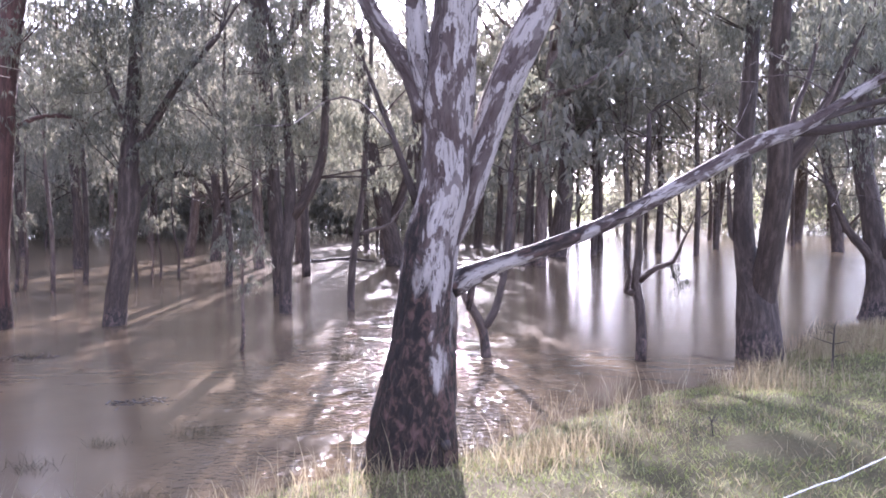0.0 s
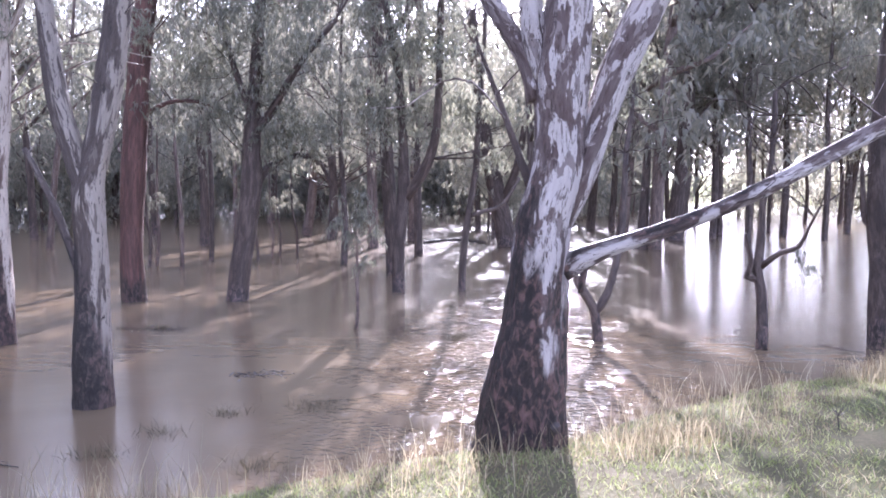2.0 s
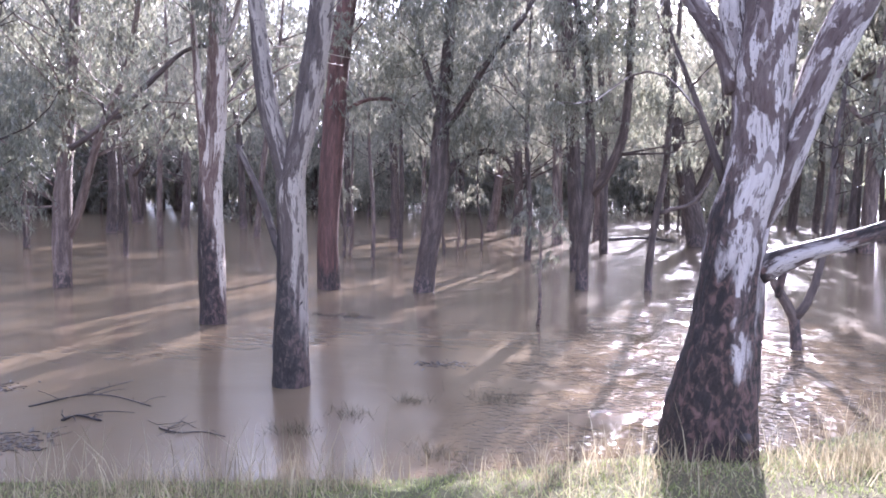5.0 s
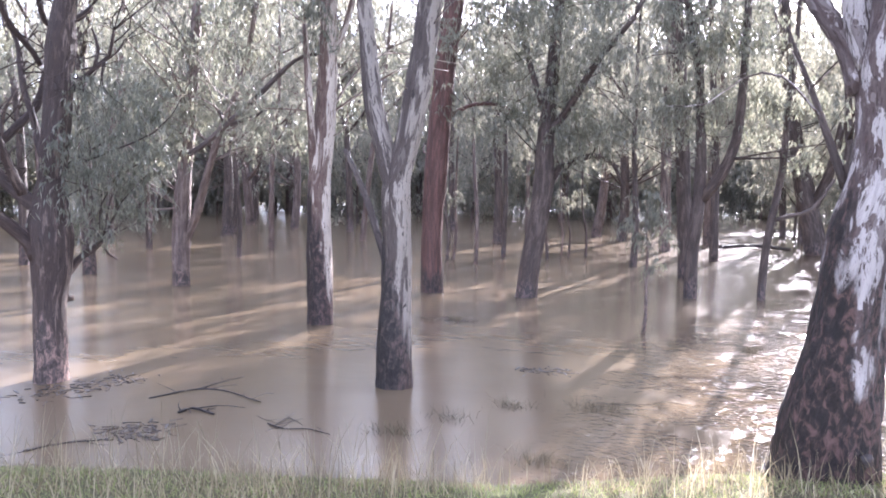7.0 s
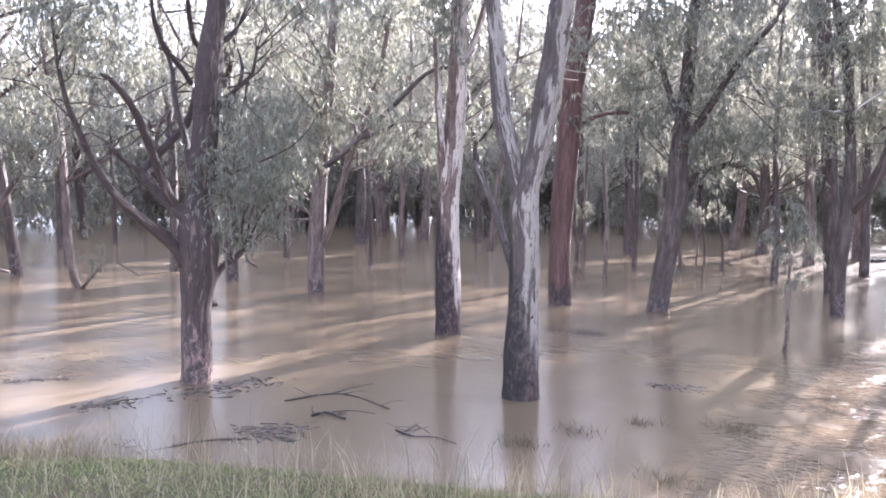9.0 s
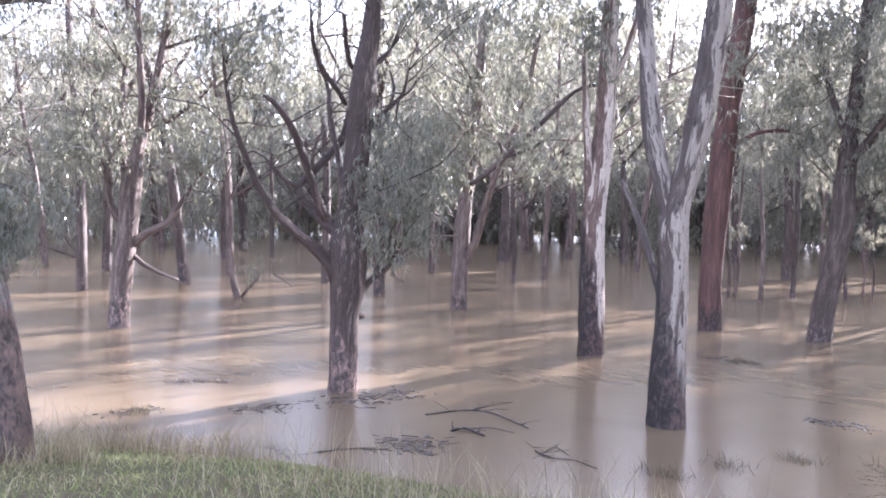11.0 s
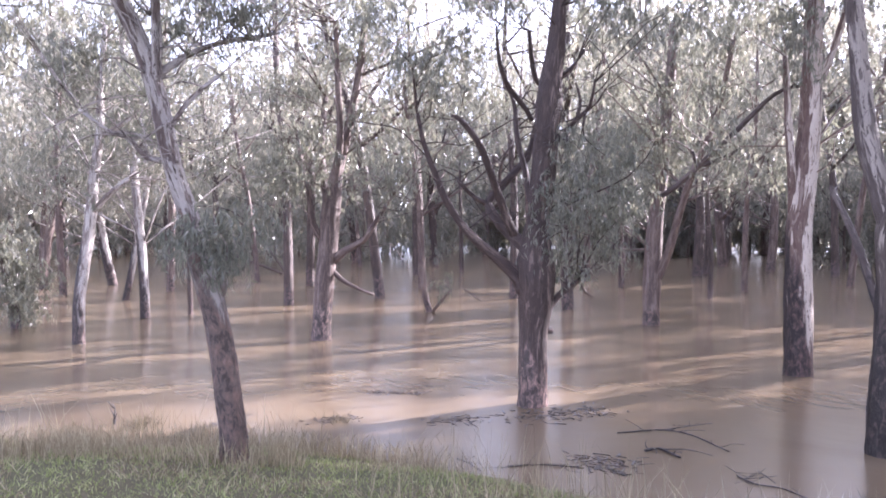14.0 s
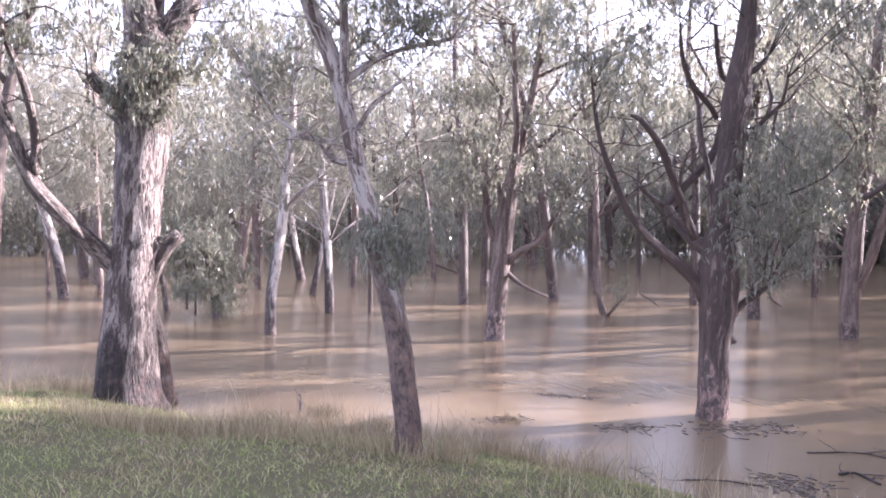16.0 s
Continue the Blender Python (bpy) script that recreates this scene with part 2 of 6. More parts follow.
# ---- mesh builders ----
def mesh_from(name, verts, faces, mat, smooth=True, along=None):
    me = bpy.data.meshes.new(name)
    verts, faces = np.asarray(verts, dtype=np.float32), np.asarray(faces, dtype=np.int32)
    k = faces.shape[1]
    me.vertices.add(len(verts))
    me.vertices.foreach_set("co", verts.ravel())
    me.loops.add(faces.size)
    me.loops.foreach_set("vertex_index", faces.ravel())
    me.polygons.add(len(faces))
    me.polygons.foreach_set("loop_start", np.arange(0, faces.size, k, dtype=np.int32))
    me.polygons.foreach_set("loop_total", np.full(len(faces), k, dtype=np.int32))
    me.polygons.foreach_set("use_smooth", np.full(len(faces), smooth))
    me.update(calc_edges=True)
    if along is not None:
        me.attributes.new("along", "FLOAT_VECTOR", "POINT").data.foreach_set("vector", np.asarray(along, dtype=np.float32).ravel())
    me.materials.append(mat)
    return me


def curve_points(ctrl, step):
    """A smooth line through control points (columns: x, y, z, r), about step metres between points."""
    c = np.asarray(ctrl, dtype=float)
    c = np.vstack([2 * c[0] - c[1], c, 2 * c[-1] - c[-2]])
    out = []
    for i in range(1, len(c) - 2):
        a, b, d, e = c[i - 1], c[i], c[i + 1], c[i + 2]
        k = max(2, int(np.linalg.norm((d - b)[:3]) / step))
        t = np.arange(k)[:, None] / k
        out.append(0.5 * (2 * b + (d - a) * t + (2 * a - 5 * b + 4 * d - e) * t ** 2 + (3 * b - a - 3 * d + e) * t ** 3))
    out.append(c[-2][None])
    q = np.vstack(out)
    q[:, 3] = np.maximum(q[:, 3], 0.002)
    return q


def tube(ctrl, step, sides, knobs=0.06, seed=0.0):
    """Verts and faces of a limb: a closed, uneven tube with ridges that run along it."""
    q = curve_points(ctrl, step)
    d = np.gradient(q[:, :3], axis=0)
    d /= np.linalg.norm(d, axis=1)[:, None] + 1e-9
    ref = np.where(np.abs(d[:, 1:2]) > 0.9, np.array([[1.0, 0, 0]]), np.array([[0, 1.0, 0]]))
    s = np.cross(ref, d)
    s /= np.linalg.norm(s, axis=1)[:, None] + 1e-9
    u = np.cross(d, s)
    ang = np.arange(sides) * 2 * math.pi / sides
    run = np.concatenate([[0], np.cumsum(np.linalg.norm(np.diff(q[:, :3], axis=0), axis=1))])
    rr = np.ones((len(q), sides))
    if knobs > 0:
        for i in range(len(q)):
            for j in range(sides):
                c1, s1 = math.cos(ang[j]), math.sin(ang[j])
                rr[i, j] += knobs * (1.3 * noise.noise((c1 * 1.2 + seed, s1 * 1.2, run[i] * 1.3)) + 0.7 * noise.noise((c1 * 3.4 + seed, s1 * 3.4, run[i] * 2.6)) + 0.5 * noise.noise((c1 * 8, s1 * 8 + seed, run[i] * 6)) + 0.3 * noise.noise((c1 * 17, s1 * 17 + seed, run[i] * 14)))
    v = q[:, None, :3] + (q[:, 3:4] * rr)[:, :, None] * (np.cos(ang)[None, :, None] * s[:, None, :] + np.sin(ang)[None, :, None] * u[:, None, :])
    v = np.vstack([v.reshape(-1, 3), q[:1, :3], q[-1:, :3]])
    w = np.stack(np.broadcast_arrays(q[:, 3:4] * np.cos(ang) + seed * 1.7, q[:, 3:4] * np.sin(ang), run[:, None]), -1).reshape(-1, 3)
    w = np.vstack([w, w[:1], w[-1:]])
    m = len(q)
    i, j = np.meshgrid(np.arange(m - 1), np.arange(sides), indexing="ij")
    jn = (j + 1) % sides
    f = np.stack([i * sides + j, i * sides + jn, (i + 1) * sides + jn, (i + 1) * sides + j], -1).reshape(-1, 4)
    j = np.arange(0, sides, 2)
    cap = [np.stack([np.full(len(j), m * sides), (j + 2) % sides, (j + 1) % sides, j], 1), np.stack([np.full(len(j), m * sides + 1), (m - 1) * sides + j, (m - 1) * sides + (j + 1) % sides, (m - 1) * sides + (j + 2) % sides], 1)]
    return v, np.vstack([f] + cap), w


def joined(pieces):
    vs, fs, ws, k = [], [], [], 0
    for v, f, w in pieces:
        vs.append(v)
        ws.append(w)
        fs.append(np.asarray(f) + k)
        k += len(v)
    return np.vstack(vs), np.vstack(fs), np.vstack(ws)


def part(name, me, parent, label=""):
    ob = new(name, me)
    ob.parent = parent
    if label:
        ob["label"] = label
    return ob


def sprays(rng, clumps, length, width, density, plain=False):
    """Leaves of hanging sprays: clumps are rows x, y, z, R. Each spray is a short drooping twig with leaves along it."""
    V = []
    for x, y, z, R in clumps:
        area = 0.5 * length * width * 0.75
        nl = int(density * math.pi * R * R / area)
        per = 14
        nt = max(2, nl // per)
        c = rng.normal(0, 0.45, (nt, 3)) * R * np.array([1, 1, 0.8]) + np.array([x, y, z])
        th = rng.uniform(0, 2 * math.pi, nt)
        out = np.stack([np.cos(th), np.sin(th), np.zeros(nt)], 1)
        s = rng.uniform(0, 1, (nt, per))
        tl = length * rng.uniform(2.0, 4.5, (nt, 1))
        pos = c[:, None, :] + out[:, None, :] * (s * tl * 0.6)[:, :, None]
        pos[:, :, 2] += tl * (0.25 * s - 0.9 * s * s) + tl * 0.3
        pos += rng.normal(0, 0.12 * length, pos.shape)
        pos = pos.reshape(-1, 3)
        k = len(pos)
        az, dip = rng.uniform(0, 2 * math.pi, k), rng.normal(-1.1, 0.35, k)
        d = np.stack([np.cos(az) * np.cos(dip), np.sin(az) * np.cos(dip), np.sin(dip)], 1)
        e = rng.normal(0, 1, (k, 3))
        w = np.cross(d, e)
        w /= np.linalg.norm(w, axis=1)[:, None] + 1e-9
        L = (length * rng.uniform(0.6, 1.25, k))[:, None]
        W = (width * rng.uniform(0.7, 1.2, k) * 0.5)[:, None]
        if plain:                                   # far leaves: one tapering blade each
            V.append(np.stack([pos - w * W, pos + w * W, pos + d * L], 1))
            continue
        V.append(np.stack([pos, pos + d * L * 0.42 + w * W, pos + d * L, pos + d * L * 0.42 - w * W], 1))
    v = np.vstack(V)
    k = v.shape[1]
    return v.reshape(-1, 3), np.arange(len(v) * k).reshape(-1, k)


COUNT = [0]


def gum(label, base, kind_of_bark, limbs, clumps, leafy=1.0, detail=1.0, kind="tree", leans={}, other={}):
    """A gum at base: limbs and leaf clumps as (across, up, radius), in the plane square to the line from the walk's start; limbs also lean fore and aft."""
    COUNT[0] += 1
    rng = np.random.default_rng(COUNT[0])
    dist = math.hypot(base[0], base[1])
    root = new("gum_tree" if kind == "tree" else kind)
    root.matrix_world = pose(base[0], base[1], base[2], 0, 0, math.degrees(math.atan2(-base[0], base[1])))
    tagged(root, label, kind)
    mat = BARK[kind_of_bark]
    sides = {1: 9, 1.2: 11, 1.3: 12}.get(detail, 18 if detail < 2 else 26)
    step = 0.35 / detail ** 2
    spine, high = [], []
    limbs = list(limbs)
    r0, (ut, zt, rt) = limbs[0][1][2], limbs[0][-1]
    tops = kind == "tree" and zt > 4.0 and r0 > 0.09 and leafy > 0.15 and (dist > 20 and base[0] > -9 or base[0] > -8.72 and dist > 9 or base[0] > -1) and not (-3 < base[0] < 2.2 and dist > 14)
    if tops:                                            # the bole goes on up to its high crown
        tall = min(17.0, 8.5 + 26 * r0) * rng.uniform(0.9, 1.1)
        rt = max(rt, 0.35 * r0)
        limbs[0] = limbs[0][:-1] + [(ut, zt, rt)] + [(ut + rng.normal(0, 0.3), zt + k * (tall - zt), rt * (1 - 0.8 * k)) for k in (0.33, 0.66, 1.0)]
        for k in range(6):
            k = rng.uniform(0.0, 0.8)
            u0, z0, side, reach = ut, zt + k * (tall - zt), rng.choice([-1, 1]), rng.uniform(0.9, 2.3) + 0.2 * r0
            limbs.append([(u0, z0, rt * (0.7 - 0.5 * k)), (u0 + side * 0.5 * reach, z0 + 0.45 * reach, rt * (0.45 - 0.3 * k)), (u0 + side * reach, z0 + rng.uniform(0.8, 1.5) * reach, 0.02)])
    for i, limb in enumerate(limbs):
        if i == 0:
            sway = rng.normal(0, 0.05)
            ctrl = [(u, sway * max(0, z) ** 1.3 * 0.3, z, r) for u, z, r in limb]
        else:
            lean = leans.get(i, rng.choice([-1, 1]) * rng.uniform(0.1, 0.45))
            u0, z0 = limb[0][0], limb[0][1]
            near = min(np.vstack(spine), key=lambda q: math.hypot(q[0] - u0, q[2] + base[2] - z0))
            ctrl = [(u, near[1] + lean * math.hypot(u - u0, z - z0), z, r) for u, z, r in limb]
        ctrl = [(x, y, z - base[2], r) for x, y, z, r in ctrl]
        spine.append(curve_points(ctrl, 0.3))
        v, f, w = tube(ctrl, step, sides if i == 0 else max(7, int(sides * 0.7)), 0.10 if detail > 1.5 else 0.075 if detail > 1 else 0.05, COUNT[0] * 3.1 + i)
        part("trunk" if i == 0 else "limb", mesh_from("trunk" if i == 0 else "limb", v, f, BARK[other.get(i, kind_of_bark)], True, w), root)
    if clumps and leafy > 0:
        allq = np.vstack(spine)
        rows, twigs = [], []
        clumps, told = list(clumps), len(clumps)
        tq, size = spine[0], 0.35 + 0.022 * dist
        if kind == "tree" and leafy > 0.3 and tq[-1][2] > 4.6:
            top = zt - base[2]
            for _ in range(int(5 + 8 * leafy) if dist > 14 and base[0] < -8.8 else int(2 + 5 * leafy) if dist > 14 else int(4 * leafy)):
                z = rng.uniform(max(3.0, top * 0.4), top * 1.12) if dist > 14 else rng.uniform(max(4.2, 0.6 * top), top * 1.1)
                c = tq[int(np.argmin(abs(tq[:, 2] - z)))]
                clumps.append((c[0] + rng.normal(0, 0.9 + 0.045 * dist), z + base[2], size * rng.uniform(0.8, 1.4)))
        if tops:
            ends = [q[-1] for q in spine[-6:]]
            high = [(*(e[:3] + rng.normal(0, 0.45, 3)), rng.uniform(0.55, 1.0)) for e in ends for _ in range(2)]
            high += [(tq[-1][0] + rng.normal(0, 1.3), tq[-1][1] + rng.normal(0, 1.3), rng.uniform(zt + 0.4, tall + 0.5), rng.uniform(0.6, 1.0)) for _ in range(12)]
            high = high[:5] if base[0] < -5.5 and dist < 20 else high                   # thin tops let the sun on to the bank
        for u, z, R in clumps:
            z -= base[2]
            off = np.abs(allq[:, 0] - u)
            k = int(np.argmin(off ** 2 + (allq[:, 2] - (z - 0.7 * off)) ** 2))
            q = allq[k]
            gap = math.hypot(q[0] - u, q[2] - z)
            y = q[1] + rng.normal(0, 0.5) * (R + 0.6 * gap)
            if detail >= 1.6 and len(rows) < told and dist < 12:
                y = q[1] - q[3] - R * rng.uniform(0.1, 0.6)
            rows.append((u, y, z, R))
            for _ in range(2):
                e = np.array([u, y, z]) + rng.normal(0, 0.5, 3) * R
                mid = (q[:3] + e) / 2 + rng.normal(0, 0.1, 3) * (R + gap) + np.array([0, 0, 0.1 * gap])
                r0 = min(q[3] * 0.5, 0.010 + 0.006 * gap)
                twigs.append(tube([(*q[:3], r0), (*mid, r0 * 0.6), (*e, r0 * 0.25)], 0.3, 5, 0.0))
        if kind == "tree" and dist < 21 and leafy > 0.3:             # crooked bare twigs along the limbs
            bare = [q for i, sp in enumerate(spine) for q in sp[2:] if q[2] > (1.9 if i else 3.0)]
            for _ in range(int(10 + 26 * min(leafy, 1.6))):
                q = bare[int(rng.integers(len(bare)))]
                p0, a = q[:3].copy(), rng.uniform(0, 2 * math.pi)
                d = np.array([math.cos(a), 0.8 * math.sin(a), rng.uniform(-0.1, 1.0)])
                r1 = min(0.5 * q[3], rng.uniform(0.006, 0.013) * (0.7 + 0.03 * dist))
                line = [(*p0, r1)]
                for k in range(rng.integers(3, 6)):
                    p0 = p0 + d * rng.uniform(0.18, 0.4) * (0.7 + 0.03 * dist)
                    d = d + rng.normal(0, 0.45, 3)
                    d[2] -= 0.1 * k
                    d /= np.linalg.norm(d)
                    line.append((*p0, r1 * (0.85 - 0.16 * k)))
                    if k and rng.uniform() < 0.6:
                        e = p0 + (d + rng.normal(0, 0.7, 3)) * rng.uniform(0.15, 0.4)
                        twigs.append(tube([(*p0, r1 * 0.5), (*((p0 + e) / 2 + rng.normal(0, 0.03, 3)), r1 * 0.4), (*e, 0.002)], 0.15, 4, 0.0))
                twigs.append(tube(line, 0.12, 5, 0.0))
        v, f, w = joined(twigs)
        tagged(part("brushwood", mesh_from("brushwood", v, f, mat, True, w), root), kind="stuff")
        length, width = 0.068 + 0.0033 * dist, 0.0105 + 0.00095 * dist
        thin = dist >= 22
        v1, f1 = sprays(rng, rows[:told], length, width, 0.95 if kind == "tree" else 1.8, thin)
        if len(rows) > told:
            v2, f2 = sprays(rng, rows[told:], length, width, 0.5, thin)
            v1, f1 = np.vstack([v1, v2]), np.vstack([f1, f2 + len(v1)])
        if high:
            v2, f2 = sprays(rng, high, length * 1.5, width * 1.9, 0.5, thin)
            v1, f1 = np.vstack([v1, v2]), np.vstack([f1, f2 + len(v1)])
        v, f = v1, f1
        part("crown", mesh_from("crown", v, f, LEAF if dist < 24 else LEAF_HAZE, False), root, "grey-green drooping narrow leaves")["kind"] = "stuff"
    return root


# ---- ground and water ----
SHORE = [(-220, -330), (-34, -44), (-15, -9), (-12.3, -2.5), (-12.2, -1.2), (-10.9, -0.3), (-9.6, 0.6), (-8.55, 2.5), (-7.5, 3.38), (-6.2, 4.25), (-4.2, 5.1), (-2.5, 5.85), (-0.8, 7.1), (0.3, 7.7), (1.34, 8.85), (2.6, 10.0), (3.9, 10.6), (6.6, 14.2), (8.5, 15.5), (14, 20), (40, 42), (330, 300)]


def shore_distance(x, y):
    """Metres inland from the water's edge; negative over the water."""
    x, y = np.atleast_1d(x).astype(float), np.atleast_1d(y).astype(float)
    best, side = np.full(x.shape, 1e9), np.ones(x.shape)
    for (ax, ay), (bx, by) in zip(SHORE[:-1], SHORE[1:]):
        dx, dy = bx - ax, by - ay
        t = np.clip(((x - ax) * dx + (y - ay) * dy) / (dx * dx + dy * dy), 0, 1)
        d = np.hypot(x - ax - t * dx, y - ay - t * dy)
        cr = dx * (y - ay) - dy * (x - ax)
        near = d < best
        best, side = np.where(near, d, best), np.where(near, np.sign(-cr), side)
    return best * side


def ground_height(x, y):
    d = shore_distance(x, y)
    z = np.where(d > 0, 0.78 * (1 - np.exp(-np.maximum(d, 0) / 2.6)), np.maximum(0.16 * d, -1.2))
    far = np.clip((np.hypot(x, y) - 96) / 22, 0, 1)
    west = np.clip((-np.asarray(x) + 0.12 * np.asarray(y)) / 12, 0, 1)          # a low wooded rise closes the wood to the west
    east = np.clip((np.asarray(x) - 10) / 20, 0, 1)                             # and a sunlit meadow rises beyond the clearing
    z = np.where(d < 0, z * (1 - far) + (0.4 + 3.2 * west + 4.0 * east) * far, z)
    wob = np.array([noise.noise((a * 0.9, b * 0.9, 0.3)) * 0.05 + noise.noise((a * 3.1, b * 3.1, 5.3)) * 0.02 for a, b in zip(np.atleast_1d(x), np.atleast_1d(y))])
    return z + wob * np.clip(np.abs(d) / 0.8, 0.15, 1)


radii = np.concatenate([np.linspace(0.4, 18, 75), np.geomspace(18.6, 3000, 60)])
spokes = 240
th = np.arange(spokes) * 2 * math.pi / spokes
gx, gy = (radii[:, None] * np.cos(th)).ravel(), (radii[:, None] * np.sin(th)).ravel()
gv = np.stack([gx, gy, ground_height(gx, gy)], 1)
gv = np.vstack([gv, [[0, 0, 0.72]]])
i, j = np.meshgrid(np.arange(len(radii) - 1), np.arange(spokes), indexing="ij")
gf = np.stack([i * spokes + j, (i + 1) * spokes + j, (i + 1) * spokes + (j + 1) % spokes, i * spokes + (j + 1) % spokes], -1).reshape(-1, 4)
j = np.arange(0, spokes, 2)
gf = np.vstack([gf, np.stack([np.full(len(j), len(gv) - 1), j, (j + 1) % spokes, (j + 2) % spokes], 1)])
tagged(new("ground", mesh_from("ground", gv, gf, SOIL)), "grassy earth bank sloping down into the flood", "ground", kind="structure")

wr = np.concatenate([[0.5], np.geomspace(3, 160, 30)])
wx, wy = (wr[:, None] * np.cos(th)).ravel(), (wr[:, None] * np.sin(th)).ravel()
wv = np.stack([wx, wy, 0 * wx], 1)
i, j = np.meshgrid(np.arange(len(wr) - 1), np.arange(spokes), indexing="ij")
wf = np.stack([i * spokes + j, (i + 1) * spokes + j, (i + 1) * spokes + (j + 1) % spokes, i * spokes + (j + 1) % spokes], -1).reshape(-1, 4)
tagged(new("water", mesh_from("water", wv, wf, WATER)), "muddy brown rippled floodwater among the trees", "water", kind="structure")

# ---- the trees that stand nearest, one by one ----
limbs = []
limbs.append([(-0.02, -0.0, 0.497), (-0.01, 0.1, 0.429), (0.02, 0.51, 0.37), (0.07, 1.05, 0.307), (0.13, 1.58, 0.253), (0.19, 2.11, 0.229), (0.28, 2.5, 0.224), (0.3, 2.93, 0.209), (0.3, 3.34, 0.229), (0.34, 3.65, 0.209), (0.37, 3.92, 0.185), (0.38, 4.13, 0.175), (0.38, 4.55, 0.151), (0.36, 5.02, 0.122), (0.32, 5.67, 0.088)])
limbs.append([(0.24, 1.95, 0.10), (0.36, 2.22, 0.125), (0.47, 2.5, 0.135), (0.63, 2.95, 0.132), (0.77, 3.34, 0.146), (0.95, 3.74, 0.141), (1.15, 4.13, 0.132), (1.37, 4.56, 0.117), (1.63, 5.08, 0.093), (1.94, 5.69, 0.063)])
limbs.append([(0.12, 3.1, 0.097), (0.04, 3.39, 0.093), (-0.11, 3.66, 0.083), (-0.27, 3.92, 0.078), (-0.38, 4.12, 0.068), (-0.6, 4.57, 0.058), (-0.83, 5.15, 0.039)])
limbs.append([(0.17, 3.29, 0.127), (0.1, 3.56, 0.117), (0.06, 3.79, 0.102), (0.04, 4.13, 0.088), (0.01, 4.55, 0.073), (-0.05, 5.15, 0.049)])
limbs.append([(0.05, 2.4, 0.039), (-0.03, 2.62, 0.034), (-0.11, 2.84, 0.029), (-0.18, 3.04, 0.024), (-0.29, 3.32, 0.019), (-0.42, 3.67, 0.01)])
limbs.append([(0.32, 1.69, 0.117), (0.45, 1.76, 0.107), (0.69, 1.86, 0.078), (0.96, 1.95, 0.073), (1.23, 2.04, 0.068), (1.72, 2.24, 0.068), (2.34, 2.56, 0.068), (2.95, 2.89, 0.068), (3.38, 3.05, 0.058), (3.69, 3.23, 0.044), (3.88, 3.36, 0.044), (4.15, 3.51, 0.039), (4.54, 3.81, 0.029), (4.99, 4.15, 0.015)])
limbs.append([(3.31, 3.01, 0.044), (3.51, 3.02, 0.044), (3.69, 3.04, 0.039), (4.16, 3.11, 0.034), (4.72, 3.15, 0.024), (5.22, 3.23, 0.01)])
limbs.append([(3.43, 3.07, 0.029), (3.76, 3.19, 0.029), (4.15, 3.29, 0.024), (4.71, 3.42, 0.015)])
limbs.append([(3.28, 3.02, 0.024), (3.36, 3.23, 0.024), (3.49, 3.47, 0.019), (3.6, 3.76, 0.015), (3.69, 4.05, 0.01)])
limbs.append([(3.51, 3.1, 0.019), (3.65, 3.32, 0.019), (3.8, 3.62, 0.015), (3.99, 3.96, 0.01)])
limbs.append([(0.52, 1.72, 0.034), (0.48, 1.49, 0.024)])
gum('large bank gum with peeling grey bark and a flood-darkened brown base', (-0.27, 7, 0.12), 'mottled', limbs,
    [(-0.6, 4.73, 0.333), (-0.78, 5.28, 0.425), (1.6, 5.03, 0.432), (1.89, 5.5, 0.431), (0.21, 5.67, 0.521), (4.49, 3.86, 0.344), (5.03, 4.15, 0.443), (5.06, 3.28, 0.298), (-0.22, 5.43, 0.426), (0.97, 5.49, 0.429), (3.62, 3.9, 0.25), (3.95, 4.0, 0.3)], 1, 2, 'tree', {1: 0.05, 2: 0.1, 3: -0.1, 5: 0.0, 6: 0.1, 7: -0.1}, {4: 'dark', 6: 'dark2', 7: 'dark', 8: 'dark2', 9: 'dark2'})
limbs = []
limbs.append([(0.03, -0.07, 0.407), (0.02, 0.06, 0.36), (-0.02, 0.53, 0.331), (-0.07, 0.96, 0.29), (-0.18, 1.4, 0.186), (-0.25, 1.94, 0.157), (-0.27, 2.49, 0.139), (-0.28, 3.03, 0.134), (-0.23, 3.83, 0.128), (-0.18, 4.63, 0.116), (-0.16, 5.37, 0.099), (-0.12, 6.36, 0.075)])
limbs.append([(0.03, 0.75, 0.209), (0.07, 1.19, 0.192), (0.14, 1.73, 0.186), (0.2, 2.32, 0.18), (0.25, 2.86, 0.186), (0.23, 3.34, 0.163), (0.19, 3.87, 0.139), (0.2, 4.61, 0.128), (0.22, 5.39, 0.105), (0.22, 6.32, 0.07)])
limbs.append([(0.29, 2.86, 0.128), (0.43, 3.07, 0.122), (0.62, 3.32, 0.105), (0.8, 3.68, 0.087), (0.98, 4.09, 0.075), (1.21, 4.64, 0.058), (1.46, 5.33, 0.035)])
limbs.append([(-0.27, 1.72, 0.046), (-0.43, 1.89, 0.046), (-0.46, 2.27, 0.041), (-0.48, 2.71, 0.023)])
gum('double-trunked gum with dark wet bark standing in floodwater', (4.9, 12.52, 0), 'dark', limbs,
    [(-0.29, 6, 0.776), (0.28, 5.61, 0.68), (0.98, 4.88, 0.501), (-0.52, 5, 0.61), (-0.11, 5.31, 0.602), (0.53, 4.5, 0.424)], 1, 1.5, 'tree')
limbs = []
limbs.append([(0, -0.03, 0.086), (0.01, 0.32, 0.082), (-0.02, 0.84, 0.078), (-0.08, 1.14, 0.073), (-0.04, 1.62, 0.06), (-0.03, 2.14, 0.051), (0.07, 2.73, 0.043), (0.1, 3.75, 0.034)])
